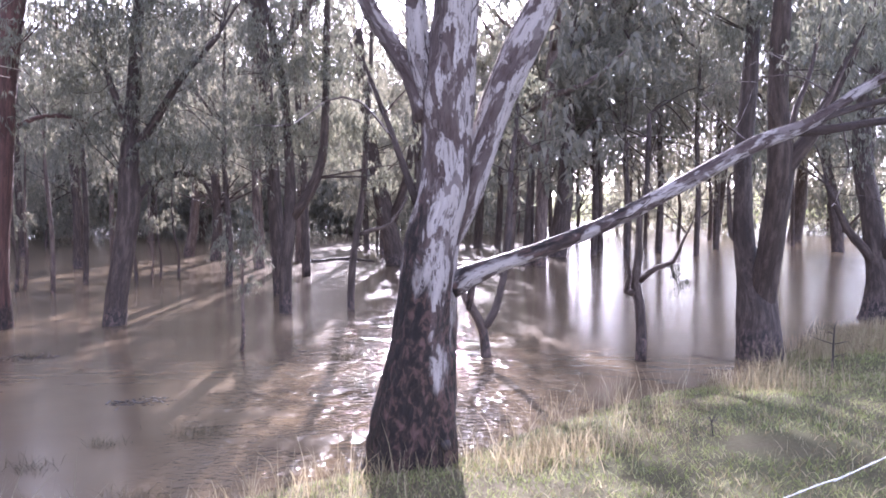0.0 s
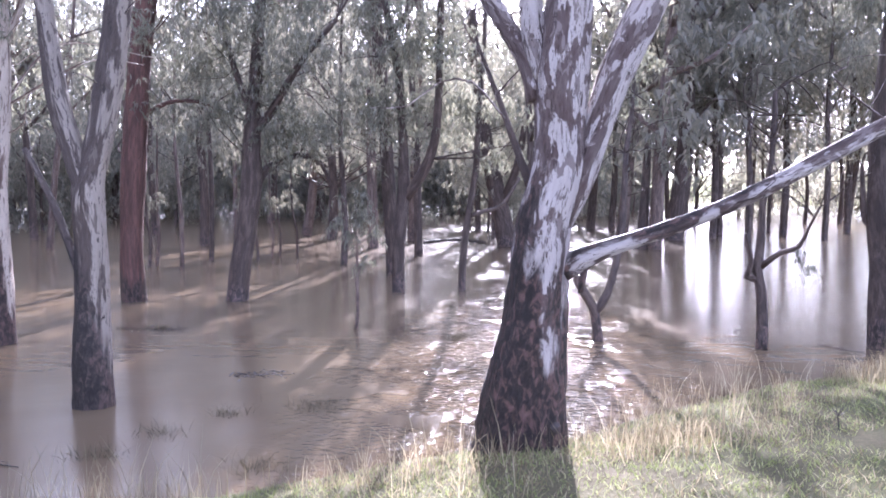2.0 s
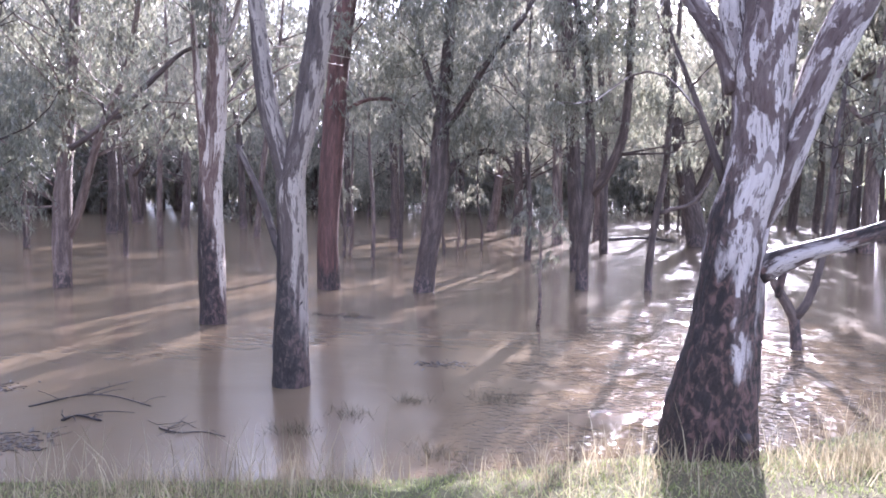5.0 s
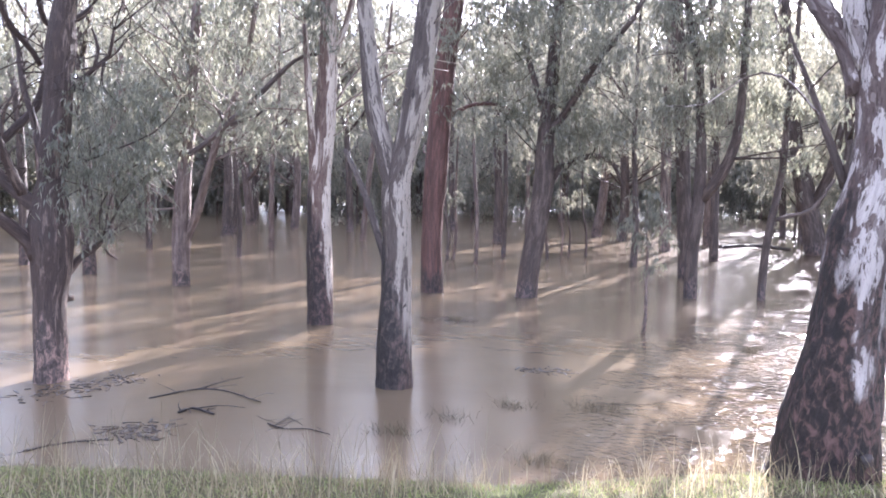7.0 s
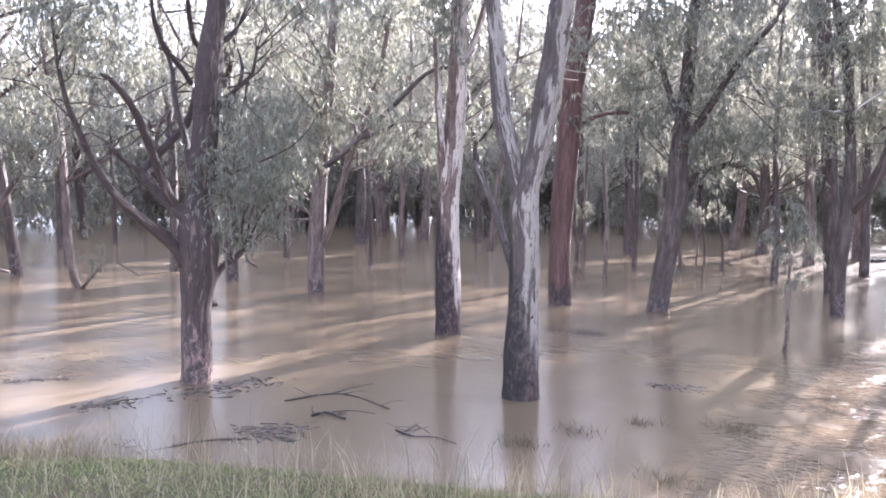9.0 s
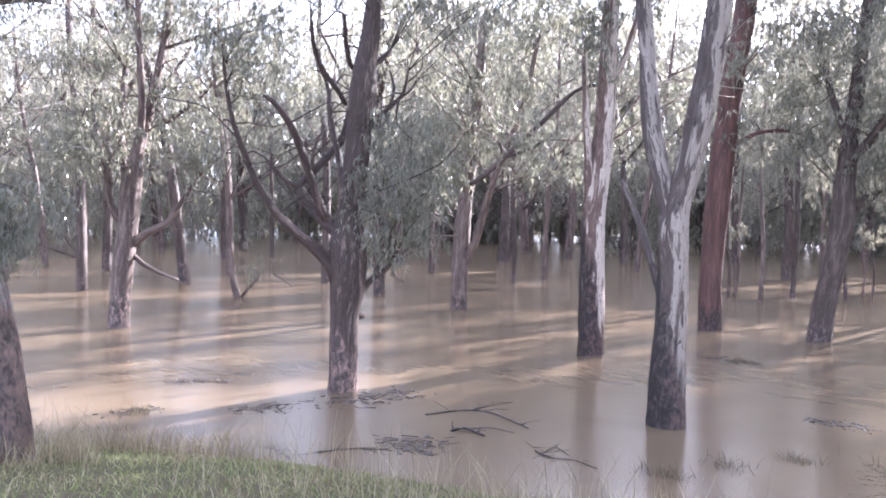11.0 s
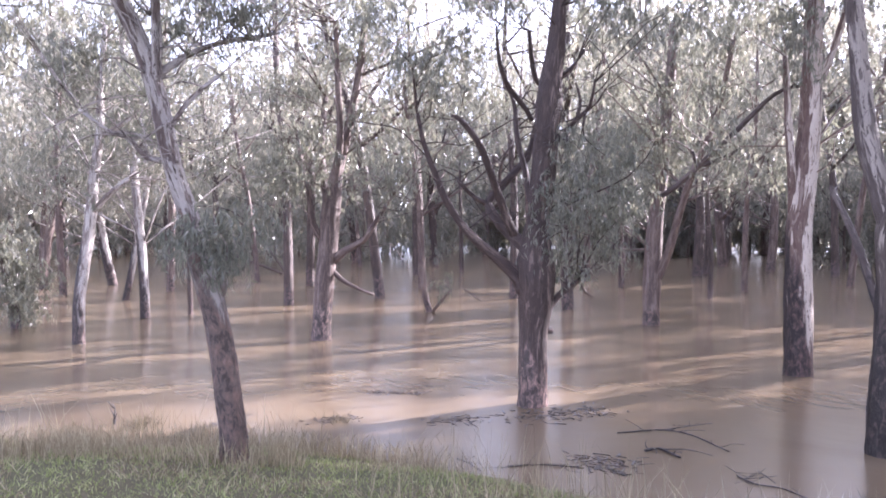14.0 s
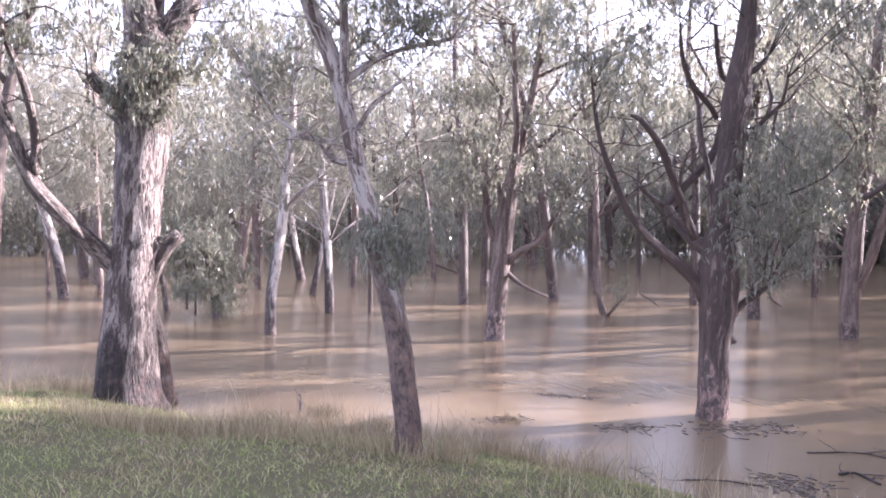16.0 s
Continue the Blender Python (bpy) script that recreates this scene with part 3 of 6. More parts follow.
limbs.append([(-0.05, 1.02, 0.056), (-0.22, 1.06, 0.052), (-0.16, 1.27, 0.035), (-0.25, 1.7, 0.022)])
limbs.append([(-0.04, 1.19, 0.047), (0.21, 1.41, 0.039), (0.46, 1.52, 0.034), (0.58, 1.8, 0.021), (0.71, 2.09, 0.017)])
gum('small dead tree with a forked bare trunk in the water', (3.01, 12.32, 0), 'dark', limbs,
    [(0.54, 1.2, 0.153), (0.42, 1.37, 0.119)], 0.35, 1, 'tree')
limbs = []
limbs.append([(0, -0.07, 0.08), (0, 0, 0.08), (-0.03, 0.28, 0.075), (-0.08, 0.51, 0.075), (-0.23, 0.77, 0.066), (-0.38, 1.04, 0.053), (-0.43, 1.44, 0.035)])
limbs.append([(-0.05, 0.46, 0.071), (0.12, 0.69, 0.066), (0.26, 1.17, 0.057), (0.37, 1.87, 0.053), (0.41, 2.92, 0.044), (0.5, 3.61, 0.039), (0.56, 4.47, 0.026)])
gum('slender forked tree with twisted dark stems in the water', (0.67, 12.6, 0), 'dark', limbs,
    [(0.47, 3.78, 0.347), (0.56, 4.38, 0.432)], 0.6, 1, 'tree')
limbs = []
limbs.append([(-0.03, -0.13, 0.466), (0, 0.05, 0.384), (0.03, 0.75, 0.301), (-0.08, 1.45, 0.244), (-0.21, 2.37, 0.209), (-0.38, 3.3, 0.198), (-0.36, 4.45, 0.162), (-0.08, 5.79, 0.126)])
limbs.append([(-0.01, 0.98, 0.139), (-0.29, 1.44, 0.105), (-0.61, 1.85, 0.082), (-0.95, 2.73, 0.047)])
limbs.append([(0.03, 1.1, 0.15), (0.4, 2.14, 0.126), (0.76, 3.6, 0.09)])
gum('crooked dark gum at the edge of the flooded bank', (8.95, 16.61, 0.05), 'dark', limbs,
    [(0.02, 5.56, 0.684), (-0.5, 6.18, 0.693), (0.56, 3.84, 0.678), (-0.68, 4.82, 0.466)], 1, 1, 'tree')
limbs = []
limbs.append([(0, -0.09, 0.158), (0, 0, 0.146), (0.01, 1.08, 0.145), (0.12, 2.16, 0.144), (0.12, 3.36, 0.108), (0.02, 4.9, 0.095), (-0.25, 6.31, 0.077), (-0.58, 7.72, 0.053)])
limbs.append([(0.16, 2.11, 0.12), (0.54, 2.65, 0.119), (0.8, 3.35, 0.101), (0.89, 4.52, 0.082), (0.91, 6.02, 0.07), (0.93, 7.6, 0.046)])
gum('forked gum with dark bark standing in floodwater', (-3.48, 17.83, 0), 'dark', limbs,
    [(-0.48, 4.2, 0.843), (0.18, 5.24, 0.711), (0.83, 5.56, 0.819), (0.56, 3.94, 0.592), (-0.41, 5.97, 0.716), (1.21, 4.4, 0.584)], 1.2, 1, 'tree')
limbs = []
limbs.append([(0, -0.07, 0.09), (-0.02, 0.14, 0.084), (0.04, 1.11, 0.083), (0.15, 1.83, 0.077), (0.3, 2.77, 0.071), (0.37, 3.93, 0.064), (0.47, 5.31, 0.052), (0.52, 6.89, 0.034)])
limbs.append([(0.2, 1.71, 0.053), (0.5, 1.81, 0.047), (0.93, 1.96, 0.041), (1.32, 2.57, 0.029)])
gum('thin gum with a low side branch in the floodwater', (-2.08, 18.29, 0), 'dark', limbs,
    [(0.2, 4.05, 0.528), (0.78, 3, 0.396), (-0.21, 3.36, 0.403), (0.95, 4.04, 0.415)], 0.3, 1, 'tree')
limbs = []
limbs.append([(0, -0.08, 0.442), (-0.14, 0.64, 0.382), (-0.48, 2.24, 0.342), (-0.82, 3.84, 0.282), (-1.18, 6.04, 0.221), (-1.39, 9.01, 0.16)])
limbs.append([(-0.31, 1.44, 0.201), (0.31, 3.04, 0.159), (0.6, 4.61, 0.118)])
gum('stout dark gum deep in the flooded wood', (-1.82, 31.67, 0), 'dark', limbs,
    [(-1.3, 6.64, 1.206), (-0.31, 5.02, 1.194), (0.34, 6.56, 1.178), (-0.97, 3.04, 0.808), (-1.9, 2.63, 0.615)], 0.3, 1, 'tree')
limbs = []
limbs.append([(0, -0.05, 0.145), (-0.02, 1.15, 0.136), (-0.03, 2.95, 0.117), (-0.19, 5.63, 0.099), (-0.34, 8.27, 0.08)])
gum('slim dark gum deep in the flooded wood', (-4.58, 27.07, 0), 'dark', limbs,
    [(-0.2, 6.16, 1.073), (-0.01, 4.38, 0.718)], 0.8, 1, 'tree')
limbs = []
limbs.append([(-0.02, -0.04, 0.032), (0.02, 0.28, 0.028), (0.01, 0.84, 0.028), (0.02, 1.39, 0.018), (-0.02, 1.85, 0.014)])
gum('thin leafy sapling standing in the floodwater', (-3.28, 13.15, 0), 'grey', limbs,
    [(0.05, 1.8, 0.17), (-0.12, 1.48, 0.15), (0.3, 1.54, 0.16), (0.23, 1.12, 0.13), (-0.29, 1.71, 0.15), (0, 2.12, 0.15), (0.18, 1.9, 0.14)], 0.25, 1, 'sapling')
limbs = []
limbs.append([(-0.01, -0.09, 0.255), (0, 0, 0.237), (0.08, 0.68, 0.224), (0.24, 1.66, 0.217), (0.34, 2.5, 0.216), (0.36, 3.33, 0.179), (0.46, 4.51, 0.142), (0.55, 5.67, 0.118), (0.7, 7.16, 0.082)])
limbs.append([(0.3, 2.14, 0.12), (0.55, 2.62, 0.108), (0.9, 2.88, 0.083), (1.37, 3.05, 0.071), (1.84, 2.89, 0.047), (2.03, 2.39, 0.03)])
limbs.append([(0.39, 3.45, 0.095), (0.76, 3.92, 0.083), (1.33, 4.85, 0.065), (2, 5.65, 0.047)])
limbs.append([(0.39, 3.8, 0.083), (0.04, 4.86, 0.065), (-0.22, 6.03, 0.047)])
gum('leaning gum with dark lower trunk and leafy crown in floodwater', (-6.58, 16.13, 0), 'dark', limbs,
    [(-0.06, 3.92, 0.716), (0.76, 4.27, 0.711), (-0.44, 4.86, 0.714), (1.44, 4.97, 0.706), (0.26, 5.44, 0.828), (1.71, 3.57, 0.591), (1, 3.68, 0.475), (-0.66, 3.56, 0.6), (-0.1, 6.14, 0.827), (0.83, 6.24, 0.822)], 1.5, 1.3, 'tree')
limbs = []
limbs.append([(0, -0.07, 0.079), (0, 0, 0.068), (0.02, 1.49, 0.061), (-0.11, 3.69, 0.047), (-0.04, 6.19, 0.03)])
gum('slim gum trunk standing in the flooded wood', (-10.63, 22.03, 0), 'grey', limbs,
    [(-0.37, 4.36, 0.758), (0.29, 5.2, 0.839)], 0.25, 1, 'tree')
limbs = []
limbs.append([(0, -0.09, 0.229), (0, 0, 0.199), (0.04, 2.15, 0.178), (-0.12, 5.34, 0.138), (-0.03, 8.75, 0.088)])
gum('slim gum trunk standing in the flooded wood', (-13.85, 30.73, 0), 'dark', limbs,
    [(-0.48, 6.25, 1.041), (0.43, 7.39, 1.151)], 0.6, 1, 'tree')
limbs = []
limbs.append([(0, -0.08, 0.097), (0, 0, 0.084), (0.06, 2.29, 0.075), (-0.03, 5.66, 0.058), (0.04, 8.36, 0.037)])
gum('slim gum trunk standing in the flooded wood', (-10.87, 24.6, 0), 'dark', limbs,
    [(-0.31, 6.38, 0.827), (0.41, 7.28, 0.915)], 0.25, 1, 'tree')
limbs = []
limbs.append([(0, -0.07, 0.062), (0, 0, 0.054), (0.1, 0.8, 0.049), (0.07, 1.98, 0.038), (0.15, 4.65, 0.024)])
gum('thin bare sapling stem standing in floodwater', (-11.89, 22.96, 0), 'grey', limbs,
    [(0.07, 1.98, 0.323)], 0.1, 1, 'tree')
limbs = []
limbs.append([(0, -0.07, 0.061), (0, 0, 0.053), (0.05, 0.73, 0.048), (-0.05, 1.81, 0.037), (0.03, 4.44, 0.024)])
gum('thin bare sapling stem standing in floodwater', (-11.88, 22.51, 0), 'dark', limbs,
    [(-0.05, 1.81, 0.318)], 0.1, 1, 'tree')
limbs = []
limbs.append([(0, -0.07, 0.064), (0, 0, 0.056), (-0.04, 0.73, 0.05), (-0.27, 1.81, 0.039), (-0.21, 4.55, 0.025)])
gum('thin bare sapling stem standing in floodwater', (-9.48, 25.02, 0), 'dark', limbs,
    [(-0.27, 1.81, 0.332)], 0.1, 1, 'tree')
limbs = []
limbs.append([(0, -0.08, 0.044), (0, 0, 0.038), (0.06, 0.72, 0.034), (-0.04, 1.8, 0.026), (0.02, 4.61, 0.017)])
gum('thin bare sapling stem standing in floodwater', (-9.32, 25.87, 0), 'grey', limbs,
    [(-0.04, 1.8, 0.34)], 0.08, 1, 'tree')
limbs = []
limbs.append([(0, -0.08, 0.044), (0, 0, 0.038), (0.05, 0.72, 0.034), (-0.07, 1.8, 0.026), (-0.02, 4.62, 0.017)])
gum('thin bare sapling stem standing in floodwater', (-9.1, 26.02, 0), 'dark', limbs,
    [(-0.07, 1.8, 0.341)], 0.08, 1, 'tree')
limbs = []
limbs.append([(0, -0.08, 0.055), (0, 0, 0.048), (0.01, 0.8, 0.043), (-0.16, 2, 0.033), (-0.11, 4.81, 0.021)])
gum('thin bare sapling stem standing in floodwater', (-8.61, 26.35, 0), 'dark', limbs,
    [(-0.16, 2, 0.341)], 0.1, 1, 'tree')
limbs = []
limbs.append([(0, -0.11, 0.279), (0, 0, 0.243), (0.29, 1.81, 0.218), (0.45, 4.5, 0.168), (0.51, 8.44, 0.107)])
gum('slim gum trunk standing in the flooded wood', (-11.81, 37.62, 0), 'grey', limbs,
    [(0.03, 5.56, 1.201), (1.04, 6.87, 1.324)], 0.7, 1, 'tree')
limbs = []
limbs.append([(0, -0.1, 0.272), (0, 0, 0.236), (0.1, 1.95, 0.212), (0, 4.83, 0.164), (0.05, 8.46, 0.104)])
gum('slim gum trunk standing in the flooded wood', (-9.87, 35.19, 0), 'dark', limbs,
    [(-0.39, 5.81, 1.108), (0.54, 7.01, 1.22)], 0.7, 1, 'tree')
limbs = []
limbs.append([(0, -0.07, 0.126), (0, 0, 0.11), (0.04, 1.43, 0.098), (-0.06, 3.55, 0.076), (-0.03, 6.02, 0.048)])
gum('slim gum trunk standing in the flooded wood', (-6.36, 23.99, 0), 'dark', limbs,
    [(-0.32, 4.22, 0.752), (0.3, 5.03, 0.828)], 0.5, 1, 'tree')
limbs = []
limbs.append([(0, -0.12, 0.257), (0, 0, 0.224), (0.17, 2.44, 0.2), (0.12, 6.05, 0.155), (0.32, 10.41, 0.099)])
gum('slim gum trunk standing in the flooded wood', (-27.08, 34.08, 0), 'grey', limbs,
    [(-0.3, 7.21, 1.322), (0.86, 8.69, 1.472)], 0.6, 1, 'tree')
limbs = []
limbs.append([(0, -0.07, 0.094), (0, 0, 0.082), (0.03, 1.42, 0.073), (-0.1, 3.53, 0.057), (0.03, 6.19, 0.036)])
gum('slim gum trunk standing in the flooded wood', (-18.02, 19.86, 0), 'dark', limbs,
    [(-0.35, 4.24, 0.804), (0.35, 5.14, 0.897)], 0.2, 1, 'tree')
limbs = []
limbs.append([(0, -0.11, 0.272), (0, 0, 0.236), (0.13, 2.46, 0.212), (0.07, 6.1, 0.163), (0.27, 9.92, 0.104)])
gum('slim gum trunk standing in the flooded wood', (-26.61, 28.47, 0), 'dark', limbs,
    [(-0.29, 7.1, 1.16), (0.73, 8.42, 1.295)], 0.6, 1, 'tree')
limbs = []
limbs.append([(0, -0.08, 0.082), (0, 0, 0.071), (0.06, 0.9, 0.064), (-0.03, 2.24, 0.05), (0.14, 5.25, 0.032)])
gum('thin bare sapling stem standing in floodwater', (-23.1, 20.83, 0), 'grey', limbs,
    [(-0.03, 2.24, 0.365)], 0.15, 1, 'tree')
limbs = []
limbs.append([(0, -0.14, 0.283), (0, 0, 0.246), (0.22, 2.7, 0.221), (0.2, 6.7, 0.171), (0.45, 11.84, 0.109)])
gum('slim gum trunk standing in the flooded wood', (-34.31, 39.02, 0), 'dark', limbs,
    [(-0.29, 8.06, 1.562), (1.08, 9.82, 1.741)], 0.5, 1, 'tree')
limbs = []
limbs.append([(0, -0.11, 0.156), (0, 0, 0.136), (0.15, 1.76, 0.122), (0.1, 4.37, 0.094), (0.3, 8.35, 0.06)])
gum('slim gum trunk standing in the flooded wood', (-27.21, 29.65, 0), 'dark', limbs,
    [(-0.28, 5.42, 1.206), (0.78, 6.79, 1.345)], 0.3, 1, 'tree')
limbs = []
limbs.append([(0, -0.06, 0.291), (0, 0, 0.265), (-0.02, 0.85, 0.239), (0, 1.73, 0.226), (0.07, 2.73, 0.25), (0.16, 3.96, 0.236), (0.27, 5.19, 0.222), (0.44, 6.4, 0.209), (0.61, 8.19, 0.171)])
limbs.append([(0.36, 5.67, 0.074), (0.02, 5.91, 0.055), (-0.29, 6.39, 0.043)])
limbs.append([(0.22, 3.78, 0.056), (0.78, 4.12, 0.043), (1.4, 4.17, 0.037), (1.83, 3.98, 0.025)])
gum('tall reddish-brown gum trunk in floodwater', (-8.69, 15.79, 0), 'red', limbs,
    [(0.73, 8.07, 1.097), (-0.12, 8.3, 1.095), (1.39, 4.22, 0.372), (0.99, 6.88, 0.735)], 1, 1.3, 'tree')
limbs = []
limbs.append([(-0.01, -0.05, 0.236), (0, 0, 0.219), (0, 0.57, 0.201), (0.02, 1.11, 0.184), (0.03, 1.78, 0.166), (0.02, 2.31, 0.172), (0.06, 2.57, 0.152), (0.19, 3.09, 0.145), (0.3, 3.75, 0.144), (0.39, 4.45, 0.137), (0.48, 5.4, 0.116), (0.57, 6.4, 0.077)])
limbs.append([(0, 2.34, 0.119), (-0.11, 2.76, 0.118), (-0.25, 3.35, 0.111), (-0.33, 4.12, 0.097), (-0.41, 5, 0.084), (-0.51, 6, 0.057)])
limbs.append([(-0.05, 1.38, 0.067), (-0.17, 1.71, 0.046), (-0.32, 2.17, 0.04), (-0.52, 2.63, 0.033), (-0.61, 2.81, 0.026)])
gum('forked gum with smooth pale bark and dark flood-stained foot', (-4.99, 8.14, 0), 'pale', limbs,
    [(0.51, 6.09, 0.642), (-0.39, 5.94, 0.64), (0, 5.64, 0.579), (-0.9, 5.24, 0.513), (0.9, 5.79, 0.517)], 1, 2, 'tree')
limbs = []
limbs.append([(0, -0.08, 0.253), (0, 0, 0.234), (0, 0.71, 0.223), (-0.01, 1.68, 0.202), (-0.01, 2.35, 0.192), (0.07, 3.11, 0.182), (0.13, 3.96, 0.171), (0.15, 4.9, 0.152), (0.2, 6.2, 0.122), (0.25, 7.48, 0.084)])
limbs.append([(-0.09, 2.25, 0.086), (-0.12, 3.11, 0.067), (-0.18, 4.05, 0.057), (-0.23, 4.98, 0.042)])
limbs.append([(0.11, 4.25, 0.067), (0.43, 5, 0.052), (0.71, 6.04, 0.038)])
limbs.append([(0.15, 4.53, 0.034), (-0.12, 4.55, 0.034), (-0.41, 4.44, 0.034), (-0.69, 4.18, 0.038), (-1.07, 3.80, 0.042), (-1.53, 3.38, 0.046), (-1.9, 3.05, 0.05), (-2.17, 2.87, 0.05)])
limbs.append([(-1.48, 3.37, 0.038), (-1.16, 3.47, 0.033), (-0.88, 3.61, 0.024)])
limbs.append([(-1.58, 3.32, 0.028), (-1.64, 3.6, 0.023)])
gum('straight gum with pale peeling strips over brown bark', (-8.38, 11.23, 0), 'strip', limbs,
    [(-0.78, 4.41, 0.282), (-1.25, 4.02, 0.244), (0.15, 6.83, 0.843), (-0.32, 5.44, 0.564), (0.62, 6.03, 0.663), (-0.59, 6.16, 0.653), (-0.04, 4.89, 0.426)], 1, 1.6, 'tree', {3: 0.1}, {3: 'dark', 4: 'dark', 5: 'dark'})
limbs = []
limbs.append([(-0.01, -0.07, 0.238), (0, 0, 0.218), (0.01, 0.86, 0.204), (0.04, 1.78, 0.197), (0.09, 2.43, 0.183), (0.23, 3.73, 0.156), (0.38, 5.28, 0.13), (0.47, 7.07, 0.097)])
limbs.append([(0.13, 1.06, 0.092), (0.39, 1.78, 0.099), (0.59, 2.57, 0.086), (0.86, 3.49, 0.073), (1.32, 4.68, 0.059), (1.59, 6.13, 0.046)])
gum('gum with straight grey-brown trunk in sunlit floodwater', (-14.25, 13.75, 0), 'grey', limbs,
    [(-0.21, 3.33, 0.648), (-0.71, 2.68, 0.645), (0.3, 3.99, 0.652), (-0.19, 4.49, 0.774), (0.81, 4.53, 0.656), (1.33, 5.21, 0.66), (-0.68, 3.96, 0.642), (0.32, 5.41, 0.778), (1.59, 6.13, 0.792), (0.96, 6.34, 0.783)], 1.5, 1.3, 'tree')
limbs = []
limbs.append([(0.01, -0.08, 0.213), (0.02, 0.02, 0.208), (0.02, 0.54, 0.188), (0.03, 1.01, 0.183), (0.05, 1.38, 0.228), (0.04, 1.75, 0.257), (0.06, 2.12, 0.208), (0.09, 2.49, 0.149), (0.13, 2.85, 0.163), (0.19, 3.53, 0.163), (0.23, 4.08, 0.168), (0.26, 4.35, 0.139), (0.31, 4.67, 0.119), (0.35, 5.21, 0.089), (0.38, 5.83, 0.054)])
limbs.append([(-0.08, 1.52, 0.134), (-0.18, 1.68, 0.087), (-0.39, 1.9, 0.075), (-0.73, 2.19, 0.059), (-0.94, 2.43, 0.051), (-1.11, 2.72, 0.047), (-1.23, 3.04, 0.040), (-1.37, 3.42, 0.032), (-1.45, 3.88, 0.024), (-1.49, 4.38, 0.012)])
limbs.append([(0.02, 2.03, 0.121), (-0.19, 2.19, 0.093), (-0.41, 2.39, 0.071), (-0.56, 2.6, 0.064), (-0.58, 2.71, 0.053), (-0.44, 2.87, 0.053), (-0.25, 3.07, 0.053), (-0.06, 3.3, 0.050), (0.02, 3.57, 0.039), (0.07, 3.8, 0.036), (0.2, 4.17, 0.029), (0.31, 4.4, 0.018)])
limbs.append([(-0.58, 2.66, 0.040), (-0.71, 2.72, 0.032), (-0.85, 2.83, 0.028), (-0.99, 2.97, 0.016)])
limbs.append([(-0.22, 2.23, 0.072), (-0.31, 2.44, 0.055), (-0.41, 2.71, 0.052), (-0.52, 3.04, 0.049), (-0.63, 3.34, 0.049), (-0.75, 3.54, 0.042), (-0.89, 3.7, 0.033), (-1.0, 3.75, 0.020)])
limbs.append([(-0.44, 2.86, 0.024), (-0.43, 3.06, 0.024), (-0.39, 3.24, 0.020), (-0.29, 3.42, 0.012)])
limbs.append([(0.02, 2.62, 0.047), (-0.02, 2.76, 0.047), (-0.09, 3.14, 0.043), (-0.19, 3.52, 0.040), (-0.22, 3.87, 0.036), (-0.25, 4.09, 0.028), (-0.36, 4.37, 0.024), (-0.44, 4.6, 0.020), (-0.49, 4.94, 0.012)])
limbs.append([(-0.0, 3.82, 0.036), (-0.08, 3.97, 0.036), (-0.24, 4.16, 0.036), (-0.36, 4.35, 0.032), (-0.44, 4.6, 0.028), (-0.47, 4.99, 0.016)])
limbs.append([(0.2, 4.32, 0.047), (0.35, 4.42, 0.043), (0.5, 4.53, 0.040), (0.62, 4.67, 0.024)])
limbs.append([(0.11, 4.34, 0.036), (0.05, 4.42, 0.036), (-0.0, 4.64, 0.036), (-0.04, 5.03, 0.024)])
limbs.append([(0.31, 3.45, 0.036), (0.46, 3.62, 0.032), (0.6, 3.76, 0.028), (0.73, 3.88, 0.024), (0.78, 4.16, 0.016)])
limbs.append([(0.57, 3.74, 0.024), (0.62, 3.97, 0.020), (0.56, 4.21, 0.012)])
limbs.append([(0.08, 1.0, 0.040), (0.17, 1.19, 0.047), (0.35, 1.44, 0.043), (0.53, 1.57, 0.040), (0.63, 1.64, 0.032), (0.7, 1.5, 0.020), (0.81, 1.42, 0.012)])
limbs.append([(0.04, 1.05, 0.063), (0.17, 0.99, 0.059), (0.28, 0.99, 0.043)])
gum('spreading gum with crooked dark limbs standing in floodwater', (-8.72, 6.29, 0), 'dark2', limbs,
    [(0.34, 2.38, 0.382), (0.63, 2.6, 0.443), (0.93, 2.46, 0.416), (0.49, 1.94, 0.354), (1, 2.02, 0.313), (0.7, 2.97, 0.443), (1.22, 2.69, 0.373), (1.22, 3.13, 0.372), (0.92, 3.42, 0.406), (0.48, 3.41, 0.366), (0.2, 2.82, 0.263), (0.64, 1.68, 0.163), (0.34, 1.79, 0.177), (-1.91, 4.97, 0.415), (-0.5, 5.63, 0.568), (0.26, 6.04, 0.647), (0.91, 5.45, 0.585), (-1.19, 4.19, 0.352), (-1.52, 4.45, 0.35), (-0.98, 4.62, 0.353)], 2.4, 1.7, 'tree')
limbs = []
limbs.append([(0, -0.06, 0.233), (0, 0, 0.21), (0.05, 0.9, 0.192), (0.14, 1.83, 0.198), (0.22, 2.76, 0.209), (0.34, 3.45, 0.128), (0.58, 4.38, 0.093), (0.79, 5.43, 0.081), (0.94, 6.7, 0.064)])
limbs.append([(0.19, 2.41, 0.093), (0.09, 3.22, 0.081), (0.03, 4.03, 0.069), (0.13, 5.18, 0.058)])
limbs.append([(0.21, 1.6, 0.105), (0.5, 1.85, 0.082), (0.85, 2.06, 0.064), (1.08, 2.41, 0.047), (1.4, 2.94, 0.029)])
limbs.append([(0.04, 2.06, 0.075), (-0.15, 2.41, 0.064), (-0.23, 3.1, 0.052), (-0.34, 3.45, 0.046), (-0.45, 4.14, 0.034)])
limbs.append([(0.28, 3.11, 0.093), (0.4, 4.03, 0.07), (0.36, 5.19, 0.058), (0.31, 6.33, 0.046)])
